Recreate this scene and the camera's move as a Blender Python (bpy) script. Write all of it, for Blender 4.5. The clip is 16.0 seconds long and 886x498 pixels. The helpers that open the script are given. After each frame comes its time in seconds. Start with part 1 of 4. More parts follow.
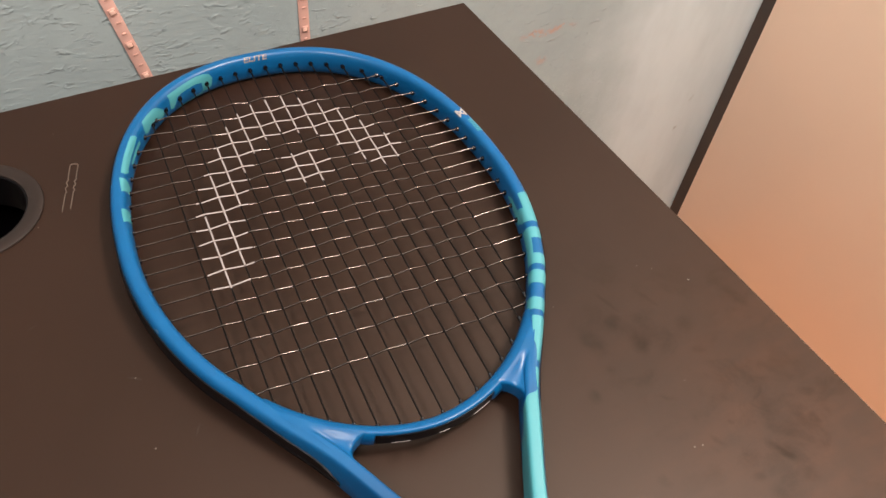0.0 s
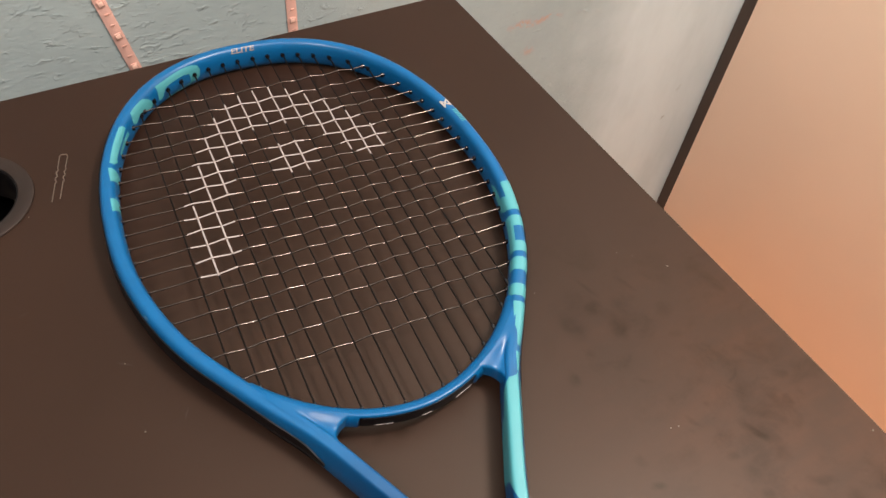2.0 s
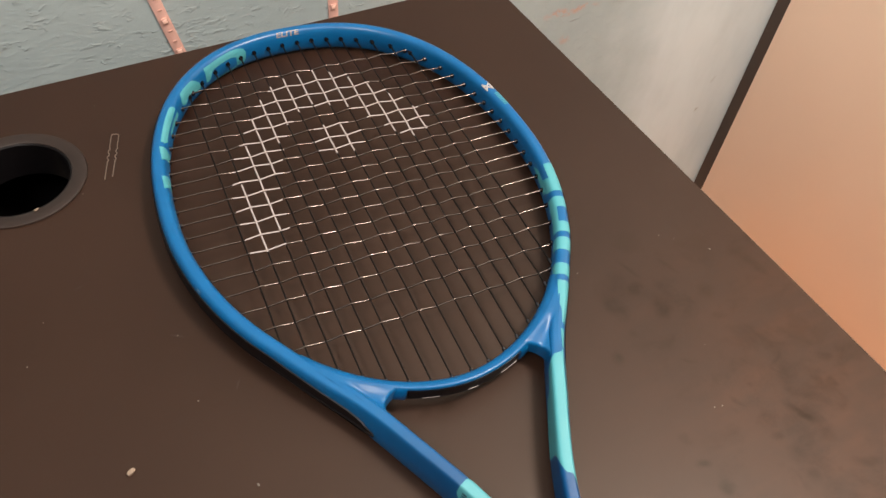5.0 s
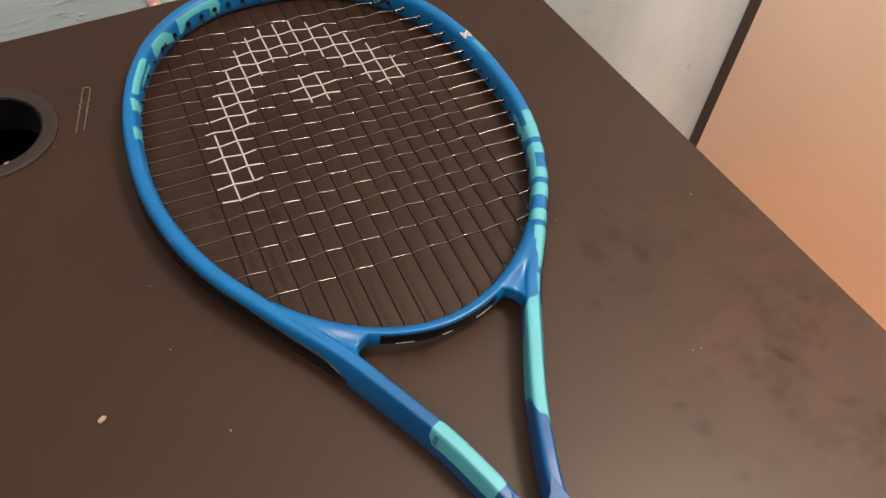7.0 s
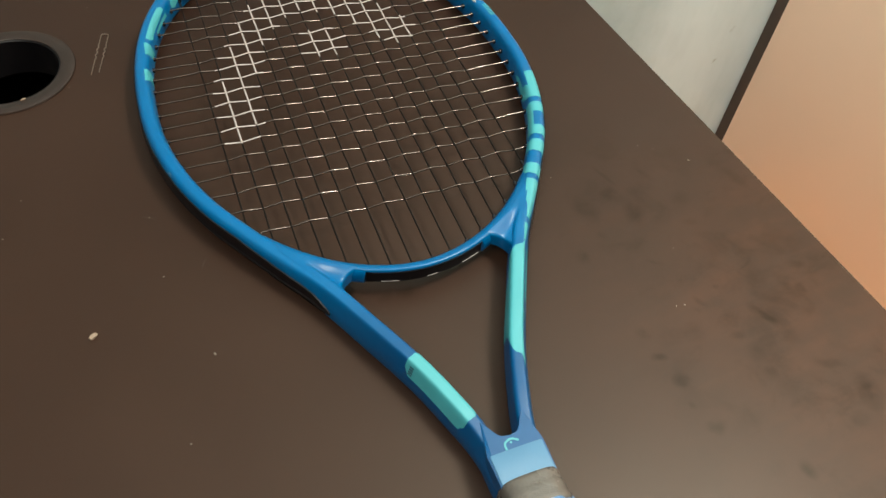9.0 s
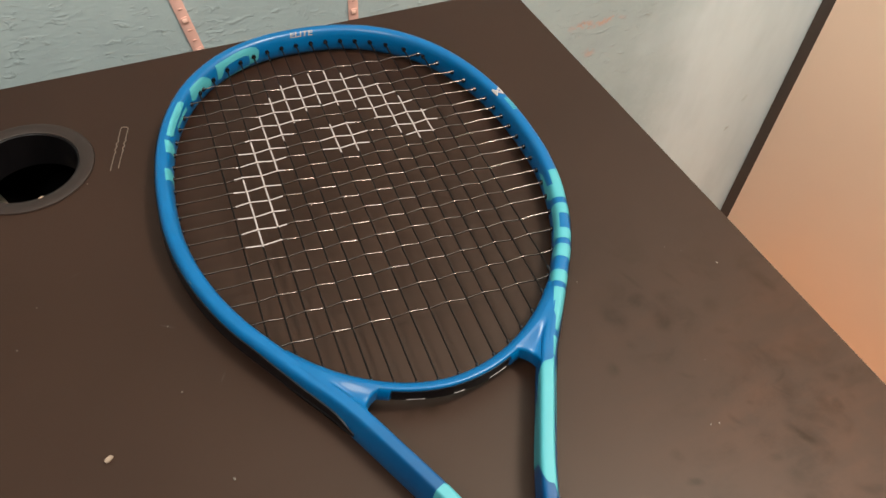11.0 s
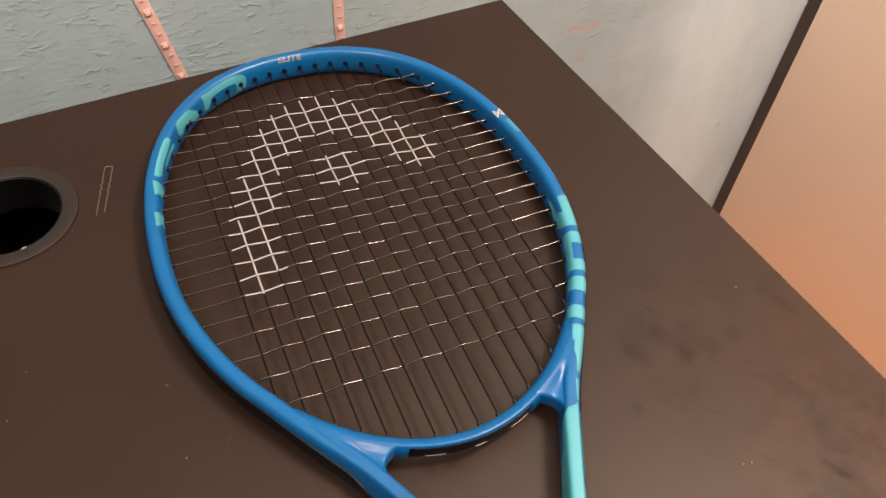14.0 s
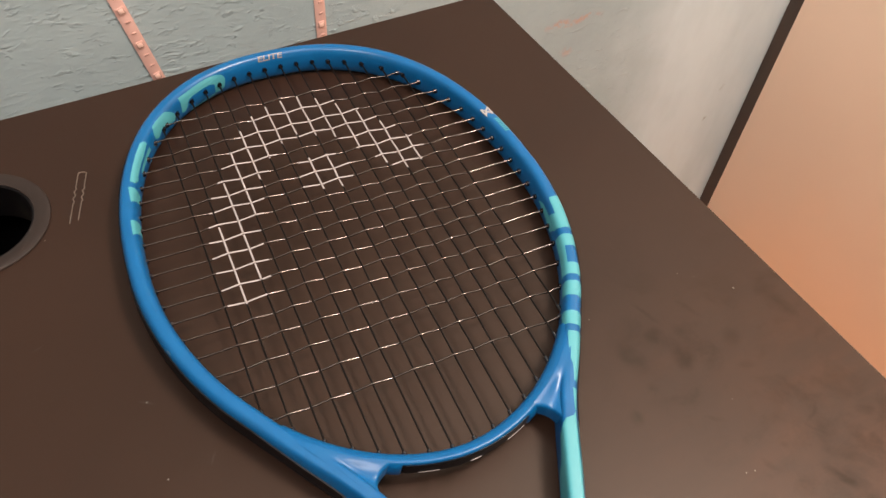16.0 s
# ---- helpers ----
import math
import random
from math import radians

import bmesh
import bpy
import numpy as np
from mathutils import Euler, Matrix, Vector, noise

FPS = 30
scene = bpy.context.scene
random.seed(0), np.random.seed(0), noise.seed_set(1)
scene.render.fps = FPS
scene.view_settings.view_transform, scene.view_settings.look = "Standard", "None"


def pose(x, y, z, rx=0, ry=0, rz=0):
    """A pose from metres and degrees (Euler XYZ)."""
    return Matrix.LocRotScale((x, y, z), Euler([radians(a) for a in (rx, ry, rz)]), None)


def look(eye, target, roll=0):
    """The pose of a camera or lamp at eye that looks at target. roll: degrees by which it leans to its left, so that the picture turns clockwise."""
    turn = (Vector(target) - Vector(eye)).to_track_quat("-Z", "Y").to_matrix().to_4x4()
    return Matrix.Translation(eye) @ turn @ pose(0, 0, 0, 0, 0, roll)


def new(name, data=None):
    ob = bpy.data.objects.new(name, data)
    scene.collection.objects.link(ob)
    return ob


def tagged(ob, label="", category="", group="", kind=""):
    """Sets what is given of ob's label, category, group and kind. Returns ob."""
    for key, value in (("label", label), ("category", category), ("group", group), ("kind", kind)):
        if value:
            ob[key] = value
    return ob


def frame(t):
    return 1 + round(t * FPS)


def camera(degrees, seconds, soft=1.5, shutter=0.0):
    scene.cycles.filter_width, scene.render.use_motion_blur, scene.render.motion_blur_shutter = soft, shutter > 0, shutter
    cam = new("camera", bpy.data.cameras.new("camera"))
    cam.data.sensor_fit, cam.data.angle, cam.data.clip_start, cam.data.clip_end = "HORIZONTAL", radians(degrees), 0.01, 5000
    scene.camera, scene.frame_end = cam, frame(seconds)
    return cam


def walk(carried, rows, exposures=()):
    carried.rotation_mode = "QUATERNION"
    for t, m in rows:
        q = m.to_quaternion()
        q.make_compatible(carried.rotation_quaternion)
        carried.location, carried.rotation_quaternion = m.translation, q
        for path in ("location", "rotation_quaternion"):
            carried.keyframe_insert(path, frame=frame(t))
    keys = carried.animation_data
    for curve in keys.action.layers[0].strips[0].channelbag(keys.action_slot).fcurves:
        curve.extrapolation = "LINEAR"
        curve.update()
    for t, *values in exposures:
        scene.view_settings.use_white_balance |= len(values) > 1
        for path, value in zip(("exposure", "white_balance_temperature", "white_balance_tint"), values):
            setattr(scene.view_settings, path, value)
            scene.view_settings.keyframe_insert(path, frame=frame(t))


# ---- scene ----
cam = camera(59.68, 16.0)
PATH = [
    (0, (-0.3723, -0.5324, 1.1273), (0.0170, 0.0025, 0.3774), 7.92),
    (0.5, (-0.3695, -0.5329, 1.1293), (0.0233, -0.0032, 0.3776), 8.12),
    (1, (-0.3720, -0.5364, 1.1317), (0.0219, -0.0115, 0.3771), 8.23),
    (1.5, (-0.3729, -0.5402, 1.1324), (0.0195, -0.0168, 0.3760), 8.13),
    (2, (-0.3710, -0.5425, 1.1346), (0.0205, -0.0198, 0.3773), 8.31),
    (2.5, (-0.3740, -0.5426, 1.1367), (0.0115, -0.0173, 0.3782), 8.18),
    (3, (-0.3760, -0.5464, 1.1285), (0.0017, -0.0177, 0.3683), 7.99),
    (3.5, (-0.3817, -0.5411, 1.1320), (-0.0098, -0.0053, 0.3739), 7.73),
    (4, (-0.3867, -0.5428, 1.1323), (-0.0187, -0.0054, 0.3734), 7.71),
    (6.5, (-0.3900, -0.5542, 1.1208), (-0.0315, -0.0349, 0.3450), 6.12),
    (7, (-0.3783, -0.5625, 1.1163), (-0.0268, -0.0509, 0.3323), 6.30),
    (7.5, (-0.3694, -0.5872, 1.1088), (-0.0278, -0.0794, 0.3179), 6.58),
    (8, (-0.3701, -0.6140, 1.0963), (-0.0413, -0.1062, 0.3000), 6.46),
    (8.5, (-0.3714, -0.6213, 1.0917), (-0.0520, -0.1066, 0.2960), 6.44),
    (9, (-0.3710, -0.6030, 1.1032), (-0.0529, -0.0684, 0.3202), 6.11),
    (9.5, (-0.3720, -0.5843, 1.1173), (-0.0521, -0.0303, 0.3487), 5.91),
    (10, (-0.3660, -0.5836, 1.1196), (-0.0430, -0.0120, 0.3653), 5.74),
    (12.5, (-0.3704, -0.5215, 1.1216), (-0.0282, 0.0441, 0.3714), 5.65),
    (13, (-0.3666, -0.5212, 1.1208), (-0.0226, 0.0395, 0.3677), 5.36),
    (13.5, (-0.3632, -0.5232, 1.1199), (-0.0176, 0.0342, 0.3649), 5.15),
    (14, (-0.3658, -0.5207, 1.1205), (-0.0180, 0.0331, 0.3639), 5.20),
    (14.5, (-0.3689, -0.5182, 1.1198), (-0.0177, 0.0321, 0.3623), 5.45),
    (15, (-0.3708, -0.5121, 1.1168), (-0.0160, 0.0353, 0.3588), 5.50),
    (15.5, (-0.3698, -0.5095, 1.1086), (-0.0096, 0.0330, 0.3496), 5.72),
    (16, (-0.3608, -0.5055, 1.1121), (0.0025, 0.0330, 0.3518), 5.76),
]
TINTS = [(0.0, 0.0, 6400, 12), (4.0, 0.0, 6420, 10), (7.0, 0.0, 6450, 11), (8.5, 0.0, 6330, -1), (9.0, 0.02, 6110, -5), (9.5, 0.05, 6080, -6), (10.0, 0.04, 6060, -4),
         (12.5, 0.0, 6500, 10), (15.0, 0.0, 6520, 12), (16.0, 0.0, 6520, 12)]
walk(cam, [(t, look(eye, target, roll)) for t, eye, target, roll in PATH], TINTS)

DESK = 0.74          # height of the desk top
WALL_Y = 0.074       # face of the wall behind the desk

# ---- light ----
world = bpy.data.worlds.new("room_air")
scene.world = world
world.use_nodes = True
world.node_tree.nodes["Background"].inputs["Color"].default_value = (0.9, 0.95, 1.0, 1)
world.node_tree.nodes["Background"].inputs["Strength"].default_value = 0.05


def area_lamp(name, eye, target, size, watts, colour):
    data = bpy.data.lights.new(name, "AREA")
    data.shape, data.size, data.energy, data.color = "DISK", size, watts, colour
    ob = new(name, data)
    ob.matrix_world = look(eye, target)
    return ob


bulb = bpy.data.lights.new("hanging_globe_lamp", "POINT")
bulb.energy, bulb.shadow_soft_size, bulb.color = 119.0, 0.16, (1.0, 0.868, 0.752)
new("hanging_globe_lamp", bulb).location = (0.315, -0.59, 2.08)
# Soft fill added at upper left to brighten cupboard, wall and desk; no real fixture.
area_lamp("left_fill_lamp", (-1.05, -0.85, 2.38), (-0.2, -0.15, 0.7), 0.75, 31.0, (1.0, 0.90, 0.82))


# ---- materials ----
class Nodes:
    """Short names for building a node material."""

    def __init__(self, name):
        self.mat = bpy.data.materials.new(name)
        self.mat.use_nodes = True
        self.tree = self.mat.node_tree
        self.bsdf = self.tree.nodes["Principled BSDF"]
        self.coord = self.add("ShaderNodeTexCoord").outputs["Object"]

    def add(self, kind, **inputs):
        node = self.tree.nodes.new(kind)
        for key, value in inputs.items():
            self.put(node.inputs[key.replace("_", " ")], value)
        return node

    def put(self, socket, value):
        if hasattr(value, "is_output"):
            self.tree.links.new(value, socket)
        else:
            socket.default_value = value

    def math(self, op, a, b=0.0, clamp=False):
        node = self.tree.nodes.new("ShaderNodeMath")
        node.operation, node.use_clamp = op, clamp
        self.put(node.inputs[0], a), self.put(node.inputs[1], b)
        return node.outputs[0]

    def vec(self, op, a, b=(0, 0, 0)):
        node = self.tree.nodes.new("ShaderNodeVectorMath")
        node.operation = op
        self.put(node.inputs[0], a), self.put(node.inputs[1], b)
        return node.outputs["Value" if op in ("LENGTH", "DISTANCE") else "Vector"]

    def noise(self, scale, detail=4.0, rough=0.55, where=None, distortion=0.0):
        return self.add("ShaderNodeTexNoise", Vector=where or self.coord, Scale=scale, Detail=detail,
                        Roughness=rough, Distortion=distortion).outputs["Fac"]

    def ramp(self, value, low, high, a=0.0, b=1.0):
        node = self.add("ShaderNodeMapRange", Value=value)
        for i, v in ((1, low), (2, high), (3, a), (4, b)):
            node.inputs[i].default_value = v
        return node.outputs[0]

    def mix(self, factor, a, b):
        node = self.tree.nodes.new("ShaderNodeMix")
        node.data_type = "RGBA"
        self.put(node.inputs[0], factor), self.put(node.inputs[6], a), self.put(node.inputs[7], b)
        return node.outputs[2]

    def bump(self, height, strength, distance):
        return self.add("ShaderNodeBump", Height=height, Strength=strength, Distance=distance).outputs["Normal"]

    def set(self, **inputs):
        for key, value in inputs.items():
            self.put(self.bsdf.inputs[key.replace("_", " ")], value)
        return self.mat


def rgba(c):
    return (*c, 1.0)


def varied(name, colour, roughness=0.5, spread=0.12, scale=40.0, bump=0.0, metal=0.0, coat=0.0, fine=600.0):
    """A surface with a broad and a fine variation of tone, gloss and relief."""
    n = Nodes(name)
    broad, grain = n.noise(scale), n.noise(fine, 3.0)
    both = n.math("ADD", n.math("MULTIPLY", broad, 0.7), n.math("MULTIPLY", grain, 0.3))
    dark = rgba([c * (1 - spread) for c in colour])
    light = rgba([min(1, c * (1 + spread)) for c in colour])
    n.set(Base_Color=n.mix(n.ramp(both, 0.3, 0.7), dark, light), Metallic=metal,
          Roughness=n.ramp(broad, 0.3, 0.7, roughness * 0.85, min(1, roughness * 1.15)), Coat_Weight=coat)
    if coat:
        n.set(Coat_Roughness=0.28)
    if bump:
        n.set(Normal=n.bump(both, 0.5, bump))
    return n.mat


def blobs(n, spots, where, fray=0.018):
    """A mask of soft spots (x, y, half-length, half-width, turn, weight) with frayed edges."""
    wobble = n.vec("SUBTRACT", n.add("ShaderNodeTexNoise", Vector=where, Scale=70.0, Detail=4.0).outputs["Color"], (0.5, 0.5, 0.5))
    frayed = n.vec("ADD", where, n.vec("MULTIPLY", wobble, (fray, fray, 0.0)))
    total = 0.0
    for x, y, a, b, turn, weight in spots:
        m = n.add("ShaderNodeMapping", Vector=frayed)
        m.vector_type = "TEXTURE"
        m.inputs["Location"].default_value = (x, y, 0)
        m.inputs["Rotation"].default_value = (0, 0, radians(turn))
        m.inputs["Scale"].default_value = (a, b, 1)
        flat = n.vec("MULTIPLY", m.outputs[0], (1, 1, 0))
        near = n.ramp(n.vec("LENGTH", flat), 1.25, 0.35, 0.0, weight)
        total = n.math("MAXIMUM", total, near)
    return total


def desk_material():
    n = Nodes("desk_brown_laminate")
    finger_marks = [(-0.1050, -0.3570, 0.0064, 0.0064, 152, 0.75), (-0.0973, -0.3755, 0.0072, 0.0095, 154, 0.75), (-0.1265, -0.3610, 0.0123, 0.0062, 98, 0.55), (-0.0619, -0.3778, 0.0065, 0.0071, 153, 0.5),
                    (-0.1271, -0.3842, 0.0036, 0.0035, 152, 0.4), (-0.0680, -0.3982, 0.0046, 0.0037, 154, 0.35), (-0.0411, -0.3449, 0.0077, 0.0113, 152, 0.25), (-0.1483, -0.3946, 0.0045, 0.0056, 153, 0.6),
                    (-0.1458, -0.4544, 0.0041, 0.0037, 154, 0.6), (-0.1467, -0.4710, 0.0048, 0.0030, 154, 0.65), (-0.1441, -0.4863, 0.0057, 0.0049, 173, 0.7), (-0.1476, -0.5016, 0.0026, 0.0024, 152, 0.45),
                    (-0.1435, -0.5161, 0.0052, 0.0044, 162, 0.6), (-0.1141, -0.5562, 0.0060, 0.0038, 110, 0.85)]
    blotches = [(-0.0517, -0.5349, 0.0065, 0.0115, 154, 0.8), (-0.0276, -0.5334, 0.0058, 0.0140, 153, 0.8), (-0.0914, -0.4912, 0.0083, 0.0065, 154, 0.45), (-0.0682, -0.4897, 0.0047, 0.0054, 154, 0.55),
                (-0.0942, -0.5035, 0.0063, 0.0046, 154, 0.5), (-0.0907, -0.5153, 0.0074, 0.0069, 154, 0.35), (-0.0603, -0.5124, 0.0094, 0.0033, 152, 0.5), (-0.0380, -0.4660, 0.0040, 0.0056, 154, 0.55),
                (-0.0291, -0.4504, 0.0053, 0.0036, 153, 0.5), (-0.0957, -0.4753, 0.0046, 0.0029, 153, 0.45), (-0.0690, -0.5452, 0.0060, 0.0050, 140, 0.4), (-0.0864, -0.4430, 0.0028, 0.0024, 152, 0.55)]
    streaks_and_shade = [(-0.0718, -0.4728, 0.0105, 0.0040, 113, 0.85), (-0.1012, -0.4502, 0.0062, 0.0020, 110, 0.55), (-0.0626, -0.4468, 0.0081, 0.0013, 112, 0.5), (-0.0558, -0.4368, 0.0092, 0.0018, 23, 0.5),
               (-0.0662, -0.4594, 0.0060, 0.0035, 112, 0.4), (-0.0983, -0.3412, 0.0105, 0.0018, 104, 0.4), (-0.0723, -0.3495, 0.0089, 0.0020, 114, 0.4), (-0.1092, -0.4145, 0.0071, 0.0020, 134, 0.35),
               # Last two spots: shade under the racket's bridge, painted into the desk.
               (-0.2556, -0.3752, 0.0085, 0.0045, 5, 0.55), (-0.2690, -0.3738, 0.0050, 0.0035, 0, 0.35)]
    scratches = [(-0.3760, -0.2640, 0.0045, 0.0008, 140, 0.6), (-0.3557, -0.3102, 0.0035, 0.0006, 60, 0.6), (-0.4180, -0.2050, 0.0030, 0.0005, 20, 0.5), (-0.3300, -0.0600, 0.0030, 0.0005, 160, 0.4)]
    # Holds the painted shade under the bridge as well as the real smudges.
    smudges = finger_marks + blotches + streaks_and_shade
    where = n.vec("ADD", n.coord, (-0.6, -0.35, 0.0))
    marks = blobs(n, smudges, where, 0.009)
    pale = blobs(n, scratches, where, 0.004)
    side = n.add("ShaderNodeSeparateXYZ", Vector=where).outputs
    zone = n.math("MULTIPLY", n.ramp(side[0], -0.17, -0.1), n.ramp(side[1], -0.27, -0.36))
    wiped = n.math("MULTIPLY", zone, n.ramp(n.noise(34.0, 5.0, 0.65, distortion=0.4), 0.5, 0.72))
    film = n.math("MAXIMUM", n.math("MULTIPLY", marks, n.ramp(n.noise(160.0, 3.0), 0.3, 0.6, 0.5, 1.0)), n.math("MULTIPLY", wiped, 0.62))
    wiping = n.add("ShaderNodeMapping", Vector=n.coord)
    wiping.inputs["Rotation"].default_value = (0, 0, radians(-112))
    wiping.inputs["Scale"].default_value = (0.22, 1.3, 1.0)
    # Wiped streaks plus the cupboard's warm reflection, painted as a lighter red-brown.
    wiped_sheen = n.math("MULTIPLY", n.math("MULTIPLY", n.ramp(side[0], -0.20, -0.07), n.ramp(side[1], -0.32, -0.44)), n.math("ADD", n.ramp(n.noise(30.0, 5.0, 0.6), 0.40, 0.62, 0.25, 0.8), n.ramp(n.noise(60.0, 4.0, 0.6, wiping.outputs[0]), 0.45, 0.65, 0.0, 0.45)))
    broad = n.noise(9.0, 4.0)
    base = n.mix(n.ramp(broad, 0.3, 0.7), rgba((0.0178, 0.0081, 0.0049)), rgba((0.0215, 0.0101, 0.0062)))
    grain = n.noise(1500.0, 2.0)
    base = n.mix(n.ramp(grain, 0.72, 0.78), base, rgba((0.035, 0.025, 0.021)))
    base = n.mix(n.math("MULTIPLY", film, 0.85), n.mix(n.math("MULTIPLY", wiped_sheen, 0.58), base, rgba((0.044, 0.0168, 0.0084))), rgba((0.0085, 0.0038, 0.0016)))
    base = n.mix(pale, base, rgba((0.040, 0.030, 0.025)))
    rough = n.math("SUBTRACT", n.ramp(broad, 0.3, 0.7, 0.40, 0.45), n.math("MULTIPLY", film, 0.12))
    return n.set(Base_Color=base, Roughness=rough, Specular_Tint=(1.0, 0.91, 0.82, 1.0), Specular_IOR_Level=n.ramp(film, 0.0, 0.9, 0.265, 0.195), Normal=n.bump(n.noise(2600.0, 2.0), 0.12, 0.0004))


def frame_paint():
    """Bright blue on the head that runs into navy on the arms."""
    n = Nodes("frame_blue_paint")
    broad, flake = n.noise(60.0), n.noise(2400.0, 2.0)
    along = n.add("ShaderNodeSeparateXYZ", Vector=n.coord).outputs[1]
    head = n.mix(n.ramp(broad, 0.3, 0.7), rgba((0.0008, 0.075, 0.212)), rgba((0.0013, 0.084, 0.235)))
    arms = n.mix(n.ramp(broad, 0.3, 0.7), rgba((0.0008, 0.046, 0.142)), rgba((0.0013, 0.052, 0.157)))
    base = n.mix(n.ramp(along, -0.165, -0.215), head, arms)
    return n.set(Base_Color=base, Metallic=0.0, Roughness=n.ramp(flake, 0.3, 0.7, 0.30, 0.40), Specular_IOR_Level=0.32, Coat_Weight=0.15, Coat_Roughness=0.2)


def wall_material():
    n = Nodes("wall_pale_plaster")
    where = n.coord
    side = n.add("ShaderNodeSeparateXYZ", Vector=where).outputs
    smooth = n.ramp(n.math("ADD", side[0], n.math("MULTIPLY", n.noise(9.0), 0.16)), 0.32, 0.455)
    stretched = n.add("ShaderNodeMapping", Vector=where)
    stretched.inputs["Scale"].default_value = (1.0, 1.0, 1.9)
    streaked = n.add("ShaderNodeMapping", Vector=where)
    streaked.inputs["Scale"].default_value = (1.6, 1.0, 0.6)
    crust = n.ramp(n.noise(75.0, 5.0, 0.66, stretched.outputs[0], 0.25), 0.555, 0.76)
    pits = n.ramp(n.noise(150.0, 4.0, 0.6, stretched.outputs[0]), 0.35, 0.65)
    height = n.math("ADD", n.math("MULTIPLY", crust, 0.75), n.math("MULTIPLY", pits, 0.12))
    rough_part = n.math("MULTIPLY", height, n.ramp(smooth, 0.0, 1.0, 1.0, 0.06))
    fine = n.math("MULTIPLY", n.noise(420.0, 3.0), 0.05)
    broad = n.noise(5.0, 3.0)
    base = n.mix(n.ramp(broad, 0.3, 0.7), rgba((0.270, 0.338, 0.355)), rgba((0.325, 0.395, 0.408)))
    base = n.mix(n.ramp(n.noise(38.0, 4.0, 0.7), 0.35, 0.65, 0.0, 0.22), base, rgba((0.21, 0.262, 0.276)))
    base = n.mix(n.ramp(crust, 0.55, 1.0, 0.0, 0.5), base, rgba((0.43, 0.475, 0.47)))
    # Smooth right part is also painted lighter, for the stronger light there.
    base = n.mix(n.math("MULTIPLY", smooth, 0.72), base, n.mix(n.ramp(n.noise(7.0, 4.0, 0.6, streaked.outputs[0]), 0.35, 0.65), rgba((0.46, 0.545, 0.580)), rgba((0.57, 0.660, 0.695))))
    # a scrape where older paint shows
    turned = n.add("ShaderNodeCombineXYZ", X=side[0], Y=side[2], Z=0.0).outputs[0]
    scrape = blobs(n, [(0.160, 0.6192, 0.018, 0.0070, 0, 1.0), (0.193, 0.6185, 0.026, 0.0056, 3, 0.9), (0.178, 0.578, 0.009, 0.006, 0, 0.6)], turned)
    scrape = n.math("MULTIPLY", scrape, n.ramp(n.noise(130.0, 4.0), 0.40, 0.56))
    base = n.mix(scrape, base, rgba((0.40, 0.27, 0.21)))
    dot = blobs(n, [(0.487, 0.365, 0.0055, 0.0033, 40, 0.9), (0.499, 0.420, 0.0055, 0.0033, 70, 0.35)], turned)
    base = n.mix(n.math("MULTIPLY", dot, 0.6), base, rgba((0.2, 0.19, 0.17)))
    return n.set(Base_Color=base, Roughness=0.72, Normal=n.bump(n.math("ADD", rough_part, fine), 0.62, 0.0019))


M_DESK = desk_material()
M_WALL = wall_material()
# Unseen walls and ceiling, added for bounce; their greys set its strength.
M_PLAIN_WALL = varied("room_paint", (0.42, 0.39, 0.36), 0.8, 0.05, 3.0, 0.0006)
M_CEILING = varied("ceiling_paint", (0.52, 0.51, 0.50), 0.85, 0.03, 4.0)
# Cream for the card added as a pale patch in the cable hole.
M_PALE_PATCH = varied("cream_pale_patch", (0.62, 0.52, 0.40), 0.6, 0.12, 20.0, 0.0003)
# Dark brown that stands in for the shade between cupboard and wall.
M_GAP_SHADE = varied("gap_shade_brown", (0.060, 0.042, 0.033), 0.7, 0.25, 30.0, 0.0004)
# Floor is out of view; its orange bounces warm light onto the cupboard.
M_FLOOR = varied("floor_bounce_orange", (0.66, 0.30, 0.12), 0.5, 0.2, 8.0, 0.0005)
M_BOARD = varied("board_peach_laminate", (0.86, 0.65, 0.50), 0.45, 0.025, 5.0, 0.00005, fine=900.0)
M_BLUE = frame_paint()
M_TEAL = varied("teal_paint", (0.050, 0.245, 0.285), 0.5, 0.03, 60.0)
M_PALE = varied("pale_blue_paint", (0.06, 0.150, 0.26), 0.6, 0.05, 60.0)
M_GRIP = varied("grip_pale_blue", (0.062, 0.150, 0.30), 0.55, 0.10, 50.0, 0.0006)
M_RUBBER = varied("collar_taupe_rubber", (0.075, 0.067, 0.060), 0.26, 0.2, 90.0, 0.0008)
M_BLACK = varied("grommet_black_plastic", (0.004, 0.0035, 0.0045), 0.38, 0.2, 90.0)
# Dulled copy of the string for the mains, so they stay unlit.
M_MAIN_DULLED = varied("string_dulled_black", (0.004, 0.003, 0.0026), 0.5, 0.15, 90.0)
M_MAIN_DULLED.node_tree.nodes["Principled BSDF"].inputs["Specular IOR Level"].default_value = 0.22
M_MAIN_DULLED.node_tree.nodes["Principled BSDF"].inputs["IOR"].default_value = 1.35
M_STRING = varied("string_dark_brown", (0.003, 0.0022, 0.0018), 0.20, 0.15, 90.0)
M_STRING.node_tree.nodes["Principled BSDF"].inputs["IOR"].default_value = 1.95
M_STRING.node_tree.nodes["Principled BSDF"].inputs["Specular Tint"].default_value = (1.0, 0.84, 0.76, 1.0)
M_BLACK.node_tree.nodes["Principled BSDF"].inputs["Specular IOR Level"].default_value = 0.16
M_GROMMET = varied("grommet_shiny_black", (0.006, 0.006, 0.009), 0.25, 0.2, 90.0)
M_STENCIL = varied("stencil_white_ink", (0.29, 0.262, 0.255), 0.55, 0.10, 160.0)
